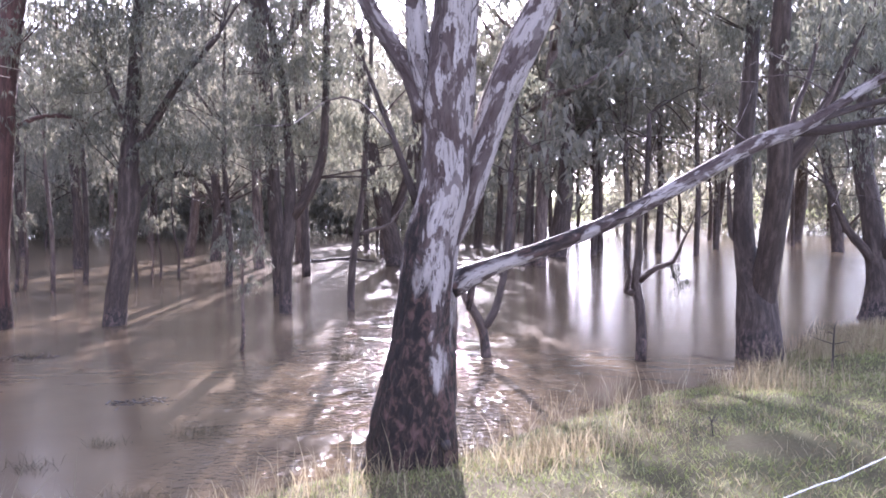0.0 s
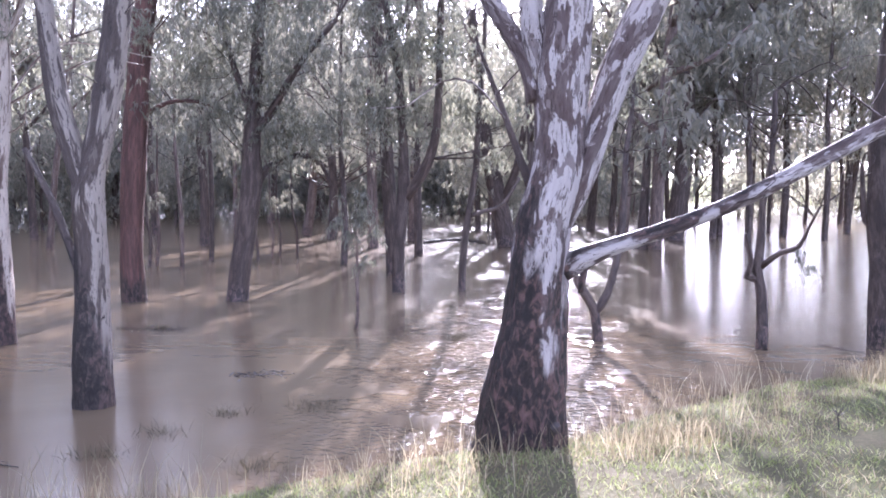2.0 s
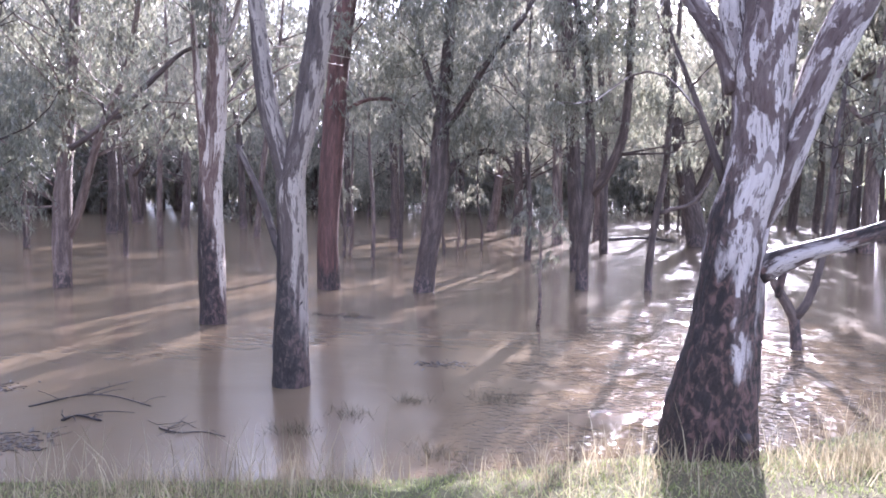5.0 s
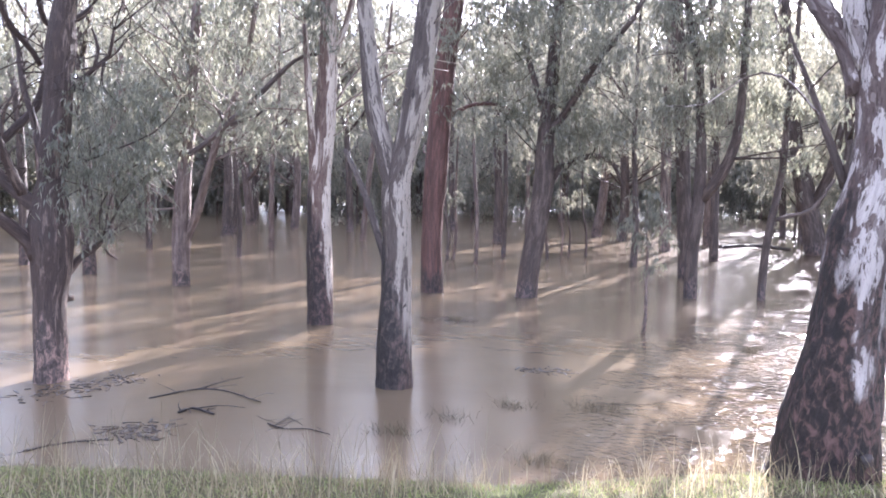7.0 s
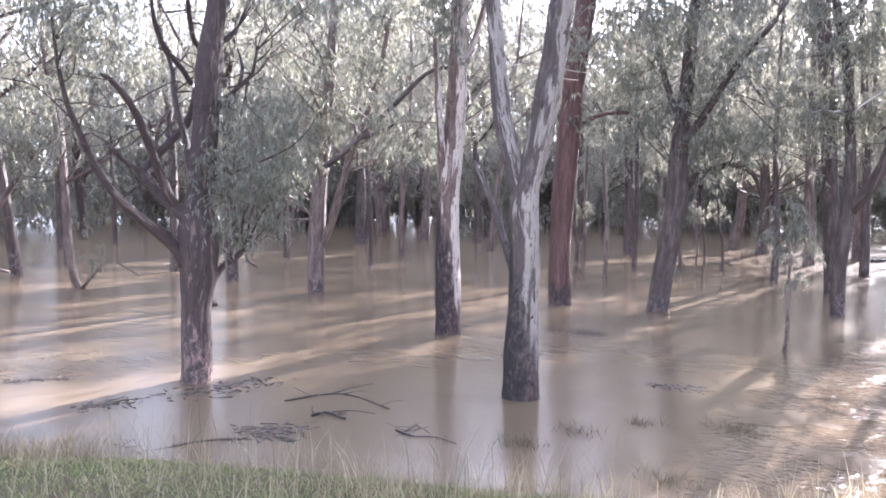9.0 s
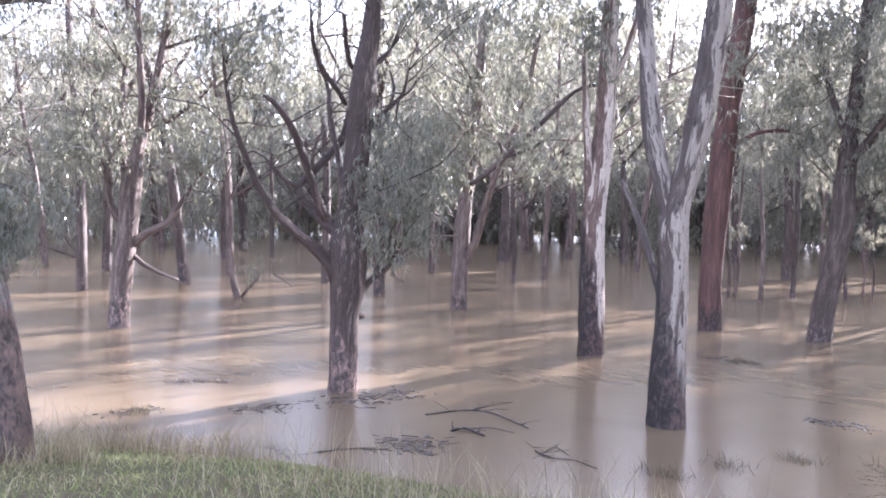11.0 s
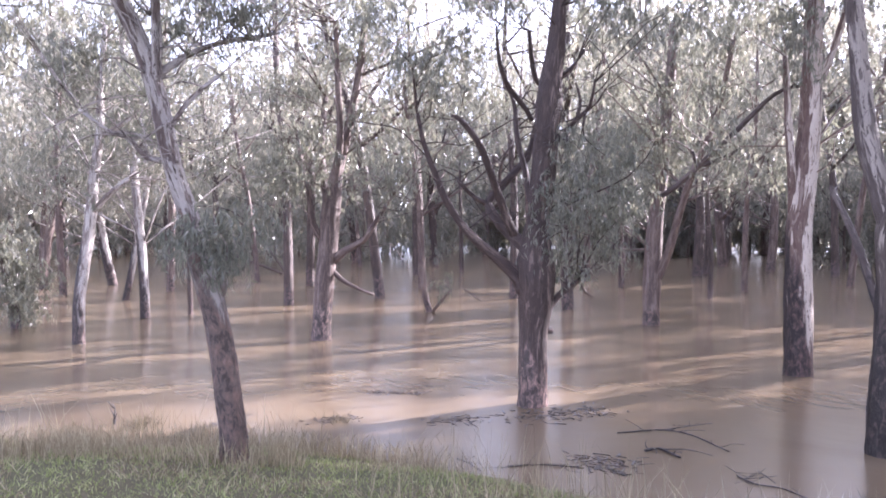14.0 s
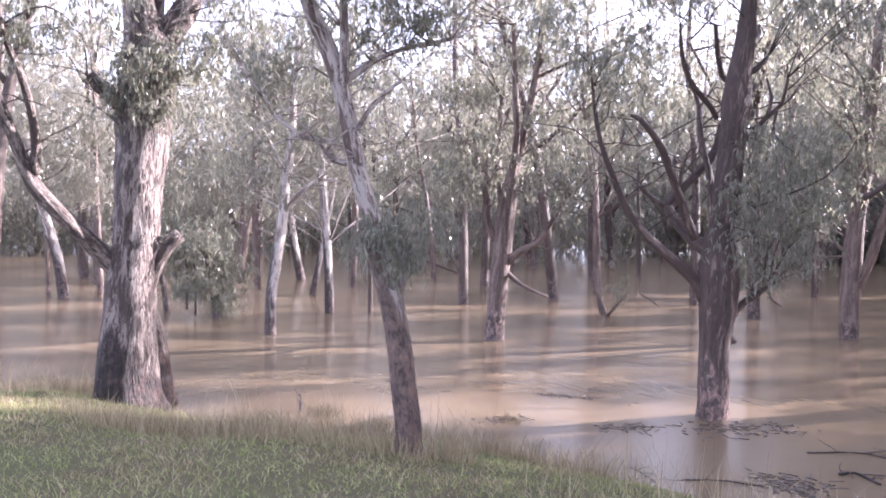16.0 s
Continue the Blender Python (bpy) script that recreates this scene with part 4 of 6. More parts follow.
limbs.append([(0.19, 1.48, 0.052), (0.44, 1.24, 0.047), (0.78, 1.06, 0.035), (1.08, 0.95, 0.024)])
gum('gum with several upright limbs standing in floodwater', (-15.85, 6.09, 0), 'grey2', limbs,
    [(-0.33, 4.25, 0.575), (0.24, 4.38, 0.579), (0.93, 4.62, 0.583), (0.13, 5.41, 0.692), (-0.54, 5.39, 0.687), (0.82, 5.89, 0.697), (1.38, 3.11, 0.353), (-0.9, 3.44, 0.515), (-0.57, 3.1, 0.403), (1.27, 4.05, 0.527), (0.37, 6.68, 0.808)], 1.8, 1.3, 'tree')
limbs = []
limbs.append([(0, 0.07, 0.149), (0, 0.15, 0.134), (0, 0.54, 0.123), (-0.05, 0.95, 0.118), (-0.1, 1.36, 0.107), (-0.18, 1.77, 0.112), (-0.29, 2.13, 0.092), (-0.36, 2.48, 0.086), (-0.48, 2.89, 0.081), (-0.58, 3.39, 0.076), (-0.7, 3.84, 0.076), (-0.85, 4.19, 0.07), (-1, 4.58, 0.06), (-1.2, 5.17, 0.04)])
limbs.append([(-0.13, 1.72, 0.036), (-0.07, 1.85, 0.031), (-0.07, 1.98, 0.02)])
limbs.append([(-0.61, 3.49, 0.051), (-0.59, 3.89, 0.045), (-0.59, 4.29, 0.038), (-0.55, 4.89, 0.025)])
limbs.append([(-0.5, 2.94, 0.03), (-0.69, 2.96, 0.025), (-0.84, 3.13, 0.02), (-0.99, 3.18, 0.015), (-1.25, 3.38, 0.013)])
limbs.append([(-0.6, 3.64, 0.035), (-0.35, 3.85, 0.028), (-0.04, 4, 0.023), (0.36, 4.11, 0.018)])
limbs.append([(-0.54, 3.14, 0.025), (-0.34, 3.44, 0.02), (-0.09, 3.65, 0.015)])
gum('slender leaning gum on the grassy bank with a clump of leaves', (-7.08, 1.9, 0.15), 'lean', limbs,
    [(-0.18, 2.23, 0.295), (-0.03, 2.18, 0.296), (-0.33, 2.31, 0.244), (0.07, 2.36, 0.255), (-0.1, 2.03, 0.214), (-0.41, 2.15, 0.183), (-0.2, 4.3, 0.303), (-0.45, 4.59, 0.352), (0.01, 4.1, 0.253), (-0.85, 4.68, 0.402), (-1.25, 5.07, 0.4), (-0.4, 3.95, 0.202), (0.21, 4.21, 0.253)], 1.6, 1.6, 'tree')
limbs = []
limbs.append([(-0.01, -0.01, 0.528), (-0.01, 0.15, 0.436), (-0.03, 0.45, 0.372), (-0.01, 0.94, 0.323), (0.02, 1.5, 0.301), (0.06, 2.06, 0.28), (0.1, 2.7, 0.294), (0.15, 3.33, 0.308), (0.19, 3.96, 0.35), (0.22, 4.45, 0.336), (0.14, 4.85, 0.209), (0.04, 5.53, 0.173), (-0.05, 6.48, 0.131)])
limbs.append([(0.22, 4.24, 0.196), (0.47, 4.75, 0.183), (0.74, 5.27, 0.156), (1.08, 6.09, 0.122)])
limbs.append([(0.22, 4.38, 0.154), (0.28, 5.01, 0.14), (0.34, 5.85, 0.112)])
limbs.append([(-0.16, 1.82, 0.125), (-0.35, 2.03, 0.117), (-0.63, 2.34, 0.102), (-1, 2.77, 0.087), (-1.15, 3.14, 0.074), (-1.33, 3.66, 0.06), (-1.53, 4.24, 0.046), (-1.75, 4.93, 0.032)])
limbs.append([(-1.02, 2.94, 0.06), (-0.99, 3.41, 0.05), (-1.09, 3.94, 0.04), (-1.26, 4.45, 0.03), (-1.23, 4.98, 0.02)])
limbs.append([(0.21, 1.57, 0.092), (0.33, 1.89, 0.085), (0.44, 2.1, 0.089), (0.59, 2.24, 0.086)])
limbs.append([(-0.05, 3.77, 0.083), (-0.26, 3.96, 0.083), (-0.47, 4.15, 0.075)])
limbs.append([(0.19, 1.22, 0.155), (0.28, 0.86, 0.149), (0.36, 0.43, 0.157), (0.41, 0.06, 0.171), (0.44, -0.17, 0.186)])
limbs.append([(-0.1, 0.88, 0.14), (-0.19, 0.53, 0.161), (-0.26, 0.22, 0.174), (-0.3, -0.03, 0.188)])
limbs.append([(0.01, 0.66, 0.141), (0.07, 0.3, 0.155), (0.09, -0.02, 0.177)])
gum('massive old gum with a broken stub on the grassy bank', (-10.75, -0.71, 0.15), 'big', limbs,
    [(0.07, 4.16, 0.383), (0.27, 3.82, 0.386), (0.47, 4.33, 0.389), (-0.09, 3.66, 0.278), (0.4, 3.76, 0.282), (-0.06, 3.94, 0.278), (0.2, 4.37, 0.35), (0.74, 5.62, 0.568), (-0.18, 6.19, 0.618), (0.47, 6.28, 0.632), (1.29, 5.83, 0.507), (1.01, 4.58, 0.324), (0.81, 4.28, 0.286), (1.44, 4.91, 0.328), (-1.52, 4.56, 0.394), (-1.17, 4.86, 0.332)], 1.8, 2, 'tree')
limbs = []
limbs.append([(0, -0.06, 0.14), (0, 0, 0.128), (0.02, 0.76, 0.121), (0.11, 1.49, 0.115), (0.25, 2.46, 0.121), (0.34, 3.43, 0.103), (0.46, 4.28, 0.085), (0.48, 5.13, 0.073), (0.59, 6.46, 0.054)])
limbs.append([(0.25, 2.58, 0.061), (0.61, 3.01, 0.055), (0.97, 3.32, 0.043)])
limbs.append([(0.42, 4.16, 0.055), (0.84, 4.41, 0.049), (1.33, 4.8, 0.037)])
gum('pale white-barked gum leaning slightly in floodwater', (-17.73, 1.65, 0), 'white', limbs,
    [(0.48, 5.73, 0.727), (0, 5.35, 0.602), (0.96, 5.15, 0.61), (0.59, 6.82, 0.726)], 1, 1.2, 'tree')
limbs = []
limbs.append([(0, -0.06, 0.149), (0, 0, 0.13), (-0.05, 1.57, 0.119), (-0.28, 4.45, 0.096), (-0.51, 7.89, 0.058)])
gum('pale slender gum in the sunlit flooded wood', (-21.79, 3.6, 0), 'white', limbs,
    [(-0.58, 4.89, 0.604), (0.16, 5.52, 0.682), (-0.29, 6.25, 0.755)], 0.6, 1, 'tree')
limbs = []
limbs.append([(0, -0.08, 0.131), (0, 0, 0.114), (0.24, 1.18, 0.105), (0.69, 3.64, 0.085), (1.14, 6.86, 0.051)])
gum('pale slender gum in the sunlit flooded wood', (-27.26, 3.92, 0), 'white', limbs,
    [(0.31, 4.2, 0.756), (1.25, 4.98, 0.854), (0.68, 5.91, 0.945)], 0.4, 1, 'tree')
limbs = []
limbs.append([(0, -0.06, 0.081), (0, 0, 0.07), (-0.01, 1.1, 0.065), (-0.1, 2.65, 0.053), (-0.19, 4.82, 0.031)])
gum('slim dark gum in the flooded wood', (-21.98, 4.77, 0), 'dark', limbs,
    [(-0.1, 2.65, 0.311)], 0.3, 1, 'tree')
limbs = []
limbs.append([(0, -0.1, 0.219), (0, 0, 0.19), (-0.26, 1.33, 0.175), (-0.6, 3.93, 0.142), (-0.94, 7.45, 0.085)])
gum('pale slender gum in the sunlit flooded wood', (-34.39, 4.48, 0), 'white', limbs,
    [(-1.07, 4.63, 0.943), (0.09, 5.6, 1.066), (-0.61, 6.76, 1.179)], 0.5, 1, 'tree')
limbs = []
limbs.append([(0, -0.09, 0.195), (0, 0, 0.17), (0.21, 2.04, 0.156), (0.74, 4.09, 0.128), (1.26, 7.05, 0.077)])
gum('slim dark gum in the flooded wood', (-33.46, 1.96, 0), 'grey', limbs,
    [(0.3, 4.75, 0.904), (1.4, 5.69, 1.025), (0.73, 6.8, 1.132)], 0.6, 1, 'tree')
limbs = []
limbs.append([(0, -0.07, 0.201), (0, 0, 0.175), (-0.2, 1.37, 0.16), (-0.66, 3.1, 0.129), (-1.11, 5.47, 0.077)])
gum('pale slender gum in the sunlit flooded wood', (-27.47, -3.72, 0), 'white', limbs,
    [(-0.97, 3.6, 0.686), (-0.19, 4.32, 0.781), (-0.65, 5.16, 0.861)], 0.7, 1, 'tree')
limbs = []
limbs.append([(0, -0.1, 0.247), (0, 0, 0.214), (-0.1, 1.48, 0.197), (0.01, 4.57, 0.16), (0.13, 8.59, 0.096)])
gum('slim dark gum in the flooded wood', (-37.16, -4.22, 0), 'dark', limbs,
    [(-0.42, 5.26, 0.944), (0.67, 6.26, 1.075), (0.02, 7.4, 1.184)], 0.6, 1, 'tree')
limbs = []
limbs.append([(0, -0.07, 0.082), (0, 0, 0.071), (-0.01, 0.81, 0.066), (-0.04, 2.23, 0.053), (-0.06, 4.36, 0.032)])
gum('slim dark gum in the flooded wood', (-28.18, -4.27, 0), 'grey', limbs,
    [(-0.04, 2.23, 0.356)], 0.2, 1, 'tree')
limbs = []
limbs.append([(0, -0.07, 0.129), (0, 0, 0.112), (-0.03, 1.12, 0.103), (-0.1, 2.99, 0.084), (-0.16, 5.58, 0.05)])
gum('slim dark gum in the flooded wood', (-28.97, -2.81, 0), 'grey', limbs,
    [(-0.43, 3.53, 0.74), (0.42, 4.3, 0.842), (-0.09, 5.21, 0.928)], 0.3, 1, 'tree')
limbs = []
limbs.append([(0, -0.06, 0.104), (0, 0, 0.09), (-0.09, 0.71, 0.083), (-0.23, 1.24, 0.067), (-0.37, 2.36, 0.04)])
gum('slim dark gum in the flooded wood', (-22.82, -0.57, 0), 'dark', limbs,
    [(-0.51, 1.69, 0.597), (0.2, 2.29, 0.678), (-0.23, 3.04, 0.748)], 0.2, 1, 'tree')
limbs = []
limbs.append([(0, -0.16, 0.273), (0, 0, 0.238), (0, 1.39, 0.218), (-0.17, 4.94, 0.178), (-0.34, 10.04, 0.106)])
gum('slim dark gum in the flooded wood', (-58.13, 4.7, 0), 'dark', limbs,
    [(-0.94, 6.1, 1.573), (0.98, 7.73, 1.781), (-0.18, 9.65, 1.968)], 0.4, 1, 'tree')
limbs = []
limbs.append([(0, -0.11, 0.238), (0, 0, 0.207), (-0.01, 1.24, 0.19), (0.01, 3.72, 0.155), (0.03, 7.28, 0.093)])
gum('slim dark gum in the flooded wood', (-37.51, 12.82, 0), 'dark', limbs,
    [(-0.54, 4.54, 1.1), (0.82, 5.65, 1.236), (-0.02, 7.01, 1.373)], 0.5, 1, 'tree')
limbs = []
limbs.append([(0, -0.13, 0.146), (0, 0, 0.127), (-0.05, 1.11, 0.117), (-0.2, 3.01, 0.095), (-0.36, 6.16, 0.057)])
gum('slim dark gum in the flooded wood', (-41.93, 18.44, 0), 'grey', limbs,
    [(-0.2, 3.01, 0.633)], 0.2, 1, 'tree')
limbs = []
limbs.append([(0, -0.11, 0.143), (0, 0, 0.124), (-0.02, 1.05, 0.114), (-0.05, 2.71, 0.093), (-0.09, 5.46, 0.056)])
gum('slim dark gum in the flooded wood', (-35.02, 20.95, 0), 'dark', limbs,
    [(-0.05, 2.71, 0.552)], 0.3, 1, 'tree')
limbs = []
limbs.append([(0, -0.08, 0.091), (0, 0, 0.08), (-0.02, 0.7, 0.073), (-0.05, 2.09, 0.06), (-0.09, 4.27, 0.036)])
gum('slim dark gum in the flooded wood', (-23.34, 20.96, 0), 'dark', limbs,
    [(-0.05, 2.09, 0.397)], 0.3, 1, 'tree')
limbs = []
limbs.append([(0, -0.11, 0.148), (0, 0, 0.129), (-0.06, 1.14, 0.118), (-0.13, 3.14, 0.096), (-0.21, 6.26, 0.058)])
gum('slim dark gum in the flooded wood', (-40.56, 7.81, 0), 'dark', limbs,
    [(-0.13, 3.14, 0.57)], 0.3, 1, 'tree')
limbs = []
limbs.append([(0, -0.07, 0.128), (-0.01, 0.04, 0.113), (-0.06, 0.61, 0.099), (-0.16, 1.04, 0.056), (-0.33, 1.74, 0.035)])
limbs.append([(-0.53, 0.08, 0.035), (-0.53, 0.9, 0.028), (-0.6, 1.88, 0.021)])
limbs.append([(-0.73, 0.23, 0.035), (-0.72, 0.9, 0.028), (-0.8, 1.74, 0.021)])
gum('bushy sapling clump with pale leaves hanging to the water', (-21.08, 0.66, 0), 'dark', limbs,
    [(-0.33, 0.9, 0.634), (0.08, 0.61, 0.539), (-0.6, 1.46, 0.631), (-0.06, 1.6, 0.636), (0.29, 1.18, 0.54), (-0.86, 0.62, 0.42), (-0.46, 2.02, 0.632), (0.22, 0.32, 0.398), (-0.93, 1.74, 0.559)], 1.3, 1, 'sapling')
limbs = []
limbs.append([(0.03, -0.07, 0.105), (-0.03, 0.07, 0.098), (-0.16, 0.6, 0.09), (-0.23, 1.65, 0.09), (-0.28, 2.86, 0.083), (-0.38, 3.76, 0.075), (-0.52, 4.81, 0.06), (-0.69, 6.15, 0.045)])
limbs.append([(0.07, 0, 0.045), (0.36, 0.39, 0.037), (0.55, 0.62, 0.022)])
gum('thin crooked gum with a leafy shoot at its foot', (-19.32, 10.55, 0), 'grey', limbs,
    [(0.36, 0.61, 0.27), (0.57, 0.92, 0.209), (-0.69, 6.15, 0.751), (-0.37, 4.95, 0.6), (-0.85, 7.2, 0.751)], 0.8, 1, 'tree')
limbs = []
limbs.append([(0, -0.08, 0.194), (0, 0, 0.169), (0.08, 2.62, 0.151), (0.02, 5.21, 0.117), (0.14, 8.77, 0.075)])
gum('dark gum trunk against the bright flooded clearing', (6.89, 37.24, 0), 'dark', limbs,
    [(-0.49, 5.73, 1.083), (0.64, 6.73, 1.229), (0, 8.27, 1.282), (-0.77, 9.57, 1.284)], 0.8, 1, 'tree')
limbs = []
limbs.append([(0, -0.08, 0.173), (0, 0, 0.15), (0.03, 2.57, 0.135), (-0.09, 5.11, 0.105), (0.02, 8.56, 0.067)])
gum('dark gum trunk against the bright flooded clearing', (8.12, 35.99, 0), 'dark', limbs,
    [(-0.58, 5.62, 1.048), (0.5, 6.58, 1.188), (-0.12, 8.07, 1.239), (-0.86, 9.33, 1.243)], 0.8, 1, 'tree')
limbs = []
limbs.append([(0, -0.08, 0.206), (0, 0, 0.18), (0.09, 2.84, 0.161), (0.02, 5.65, 0.125), (0.13, 9.44, 0.08)])
gum('dark gum trunk against the bright flooded clearing', (10.51, 39.64, 0), 'dark', limbs,
    [(-0.52, 6.21, 1.154), (0.66, 7.26, 1.306), (-0.02, 8.91, 1.364), (-0.83, 10.3, 1.368)], 0.8, 1, 'tree')
limbs = []
limbs.append([(0, -0.08, 0.163), (0, 0, 0.142), (0.06, 2.85, 0.127), (-0.03, 5.68, 0.098), (0.07, 9.21, 0.063)])
gum('dark gum trunk against the bright flooded clearing', (11.53, 36.98, 0), 'dark', limbs,
    [(-0.52, 6.21, 1.077), (0.56, 7.18, 1.218), (-0.07, 8.72, 1.272), (-0.81, 10.02, 1.277)], 0.8, 1, 'tree')
limbs = []
limbs.append([(0, -0.08, 0.493), (0, 0, 0.428), (0.31, 2.58, 0.384), (0.47, 5.13, 0.297), (0.6, 8.58, 0.19)])
gum('dark gum trunk against the bright flooded clearing', (5.06, 36.16, 0), 'dark', limbs,
    [(-0.02, 5.63, 1.049), (1.08, 6.6, 1.192), (0.46, 8.09, 1.242), (-0.28, 9.34, 1.243)], 1, 1, 'tree')
limbs = []
limbs.append([(0, -0.08, 0.345), (0, 0, 0.3), (-0.23, 2.39, 0.27), (-0.62, 4.79, 0.21), (-0.55, 8.56, 0.134)])
gum('dark gum trunk against the bright flooded clearing', (19.04, 39.12, 0), 'dark', limbs,
    [(-1.12, 5.35, 1.15), (-0.04, 6.39, 1.297), (-0.68, 8.03, 1.357), (-1.45, 9.44, 1.366)], 0.8, 1, 'tree')
limbs = []
limbs.append([(0, -0.1, 0.514), (0, 0, 0.447), (0.3, 2.37, 0.4), (0.41, 4.71, 0.31), (0.51, 9.43, 0.198)])
gum('dark gum trunk against the bright flooded clearing', (21.31, 49.38, 0), 'dark', limbs,
    [(-0.23, 5.41, 1.438), (1.15, 6.72, 1.622), (0.33, 8.77, 1.697), (-0.64, 10.52, 1.707)], 0.8, 1, 'tree')
limbs = []
limbs.append([(0, -0.07, 0.326), (0, 0, 0.284), (0.12, 0.55, 0.255), (0.11, 1.09, 0.198), (0.23, 4.12, 0.127)])
gum('short dark tree stump in the floodwater', (3.18, 31.29, 0), 'dark', limbs,
    [], 0.05, 1, 'tree')
limbs = []
limbs.append([(0, -0.1, 0.157), (0, 0, 0.136), (0.12, 1.7, 0.122), (0.05, 3.4, 0.095), (0.22, 8.11, 0.061)])
gum('dark gum trunk against the bright flooded clearing', (8.04, 48.96, 0), 'dark', limbs,
    [(-0.63, 4.08, 1.428), (0.87, 5.41, 1.622), (0.03, 7.44, 1.69), (-0.99, 9.14, 1.692)], 0.4, 1, 'tree')
limbs = []
limbs.append([(0, -0.09, 0.207), (0, 0, 0.18), (0.16, 2.7, 0.162), (0.15, 5.38, 0.125), (0.32, 9.51, 0.08)])
gum('dark gum trunk against the bright flooded clearing', (2.88, 43.14, 0), 'dark', limbs,
    [(-0.45, 5.98, 1.253), (0.89, 7.15, 1.427), (0.15, 8.92, 1.485), (-0.74, 10.4, 1.484)], 0.7, 1, 'tree')
limbs = []
limbs.append([(0, -0.09, 0.284), (0, 0, 0.247), (0.17, 2.89, 0.221), (0.16, 5.77, 0.172), (0.35, 10.01, 0.11)])
gum('dark gum trunk against the bright flooded clearing', (1.87, 44.32, 0), 'dark', limbs,
    [(-0.45, 6.38, 1.287), (0.93, 7.59, 1.466), (0.16, 9.41, 1.525), (-0.75, 10.92, 1.523)], 0.8, 1, 'tree')
limbs = []
limbs.append([(0, -0.1, 0.153), (0, 0, 0.133), (0.13, 2.19, 0.119), (0.05, 4.37, 0.093), (0.23, 8.96, 0.059)])
gum('dark gum trunk against the bright flooded clearing', (5.68, 47.77, 0), 'dark', limbs,
    [(-0.61, 5.04, 1.391), (0.86, 6.33, 1.581), (0.04, 8.31, 1.647), (-0.95, 9.96, 1.647)], 0.3, 1, 'tree')
limbs = []
limbs.append([(0, -0.11, 0.167), (0, 0, 0.145), (0.09, 2.26, 0.13), (-0.03, 4.51, 0.101), (0.11, 9.5, 0.064)])
gum('dark gum trunk against the bright flooded clearing', (17.05, 52.03, 0), 'dark', limbs,
    [(-0.73, 5.24, 1.519), (0.79, 6.63, 1.718), (-0.09, 8.8, 1.795), (-1.14, 10.63, 1.802)], 0.4, 1, 'tree')
limbs = []
limbs.append([(0, -0.1, 0.136), (0, 0, 0.119), (0.1, 1.86, 0.106), (0, 3.72, 0.083), (0.15, 8.4, 0.053)])
gum('dark gum trunk against the bright flooded clearing', (11.72, 48.69, 0), 'dark', limbs,
    [(-0.67, 4.4, 1.421), (0.79, 5.72, 1.61), (-0.04, 7.74, 1.68), (-1.04, 9.44, 1.685)], 0.3, 1, 'tree')
limbs = []
limbs.append([(0, -0.11, 0.146), (0, 0, 0.127), (0.1, 1.9, 0.114), (-0.01, 3.8, 0.089), (0.14, 8.82, 0.057)])
gum('dark gum trunk against the bright flooded clearing', (15.1, 52.19, 0), 'dark', limbs,
    [(-0.72, 4.53, 1.524), (0.83, 5.94, 1.725), (-0.06, 8.11, 1.801), (-1.13, 9.94, 1.808)], 0.4, 1, 'tree')

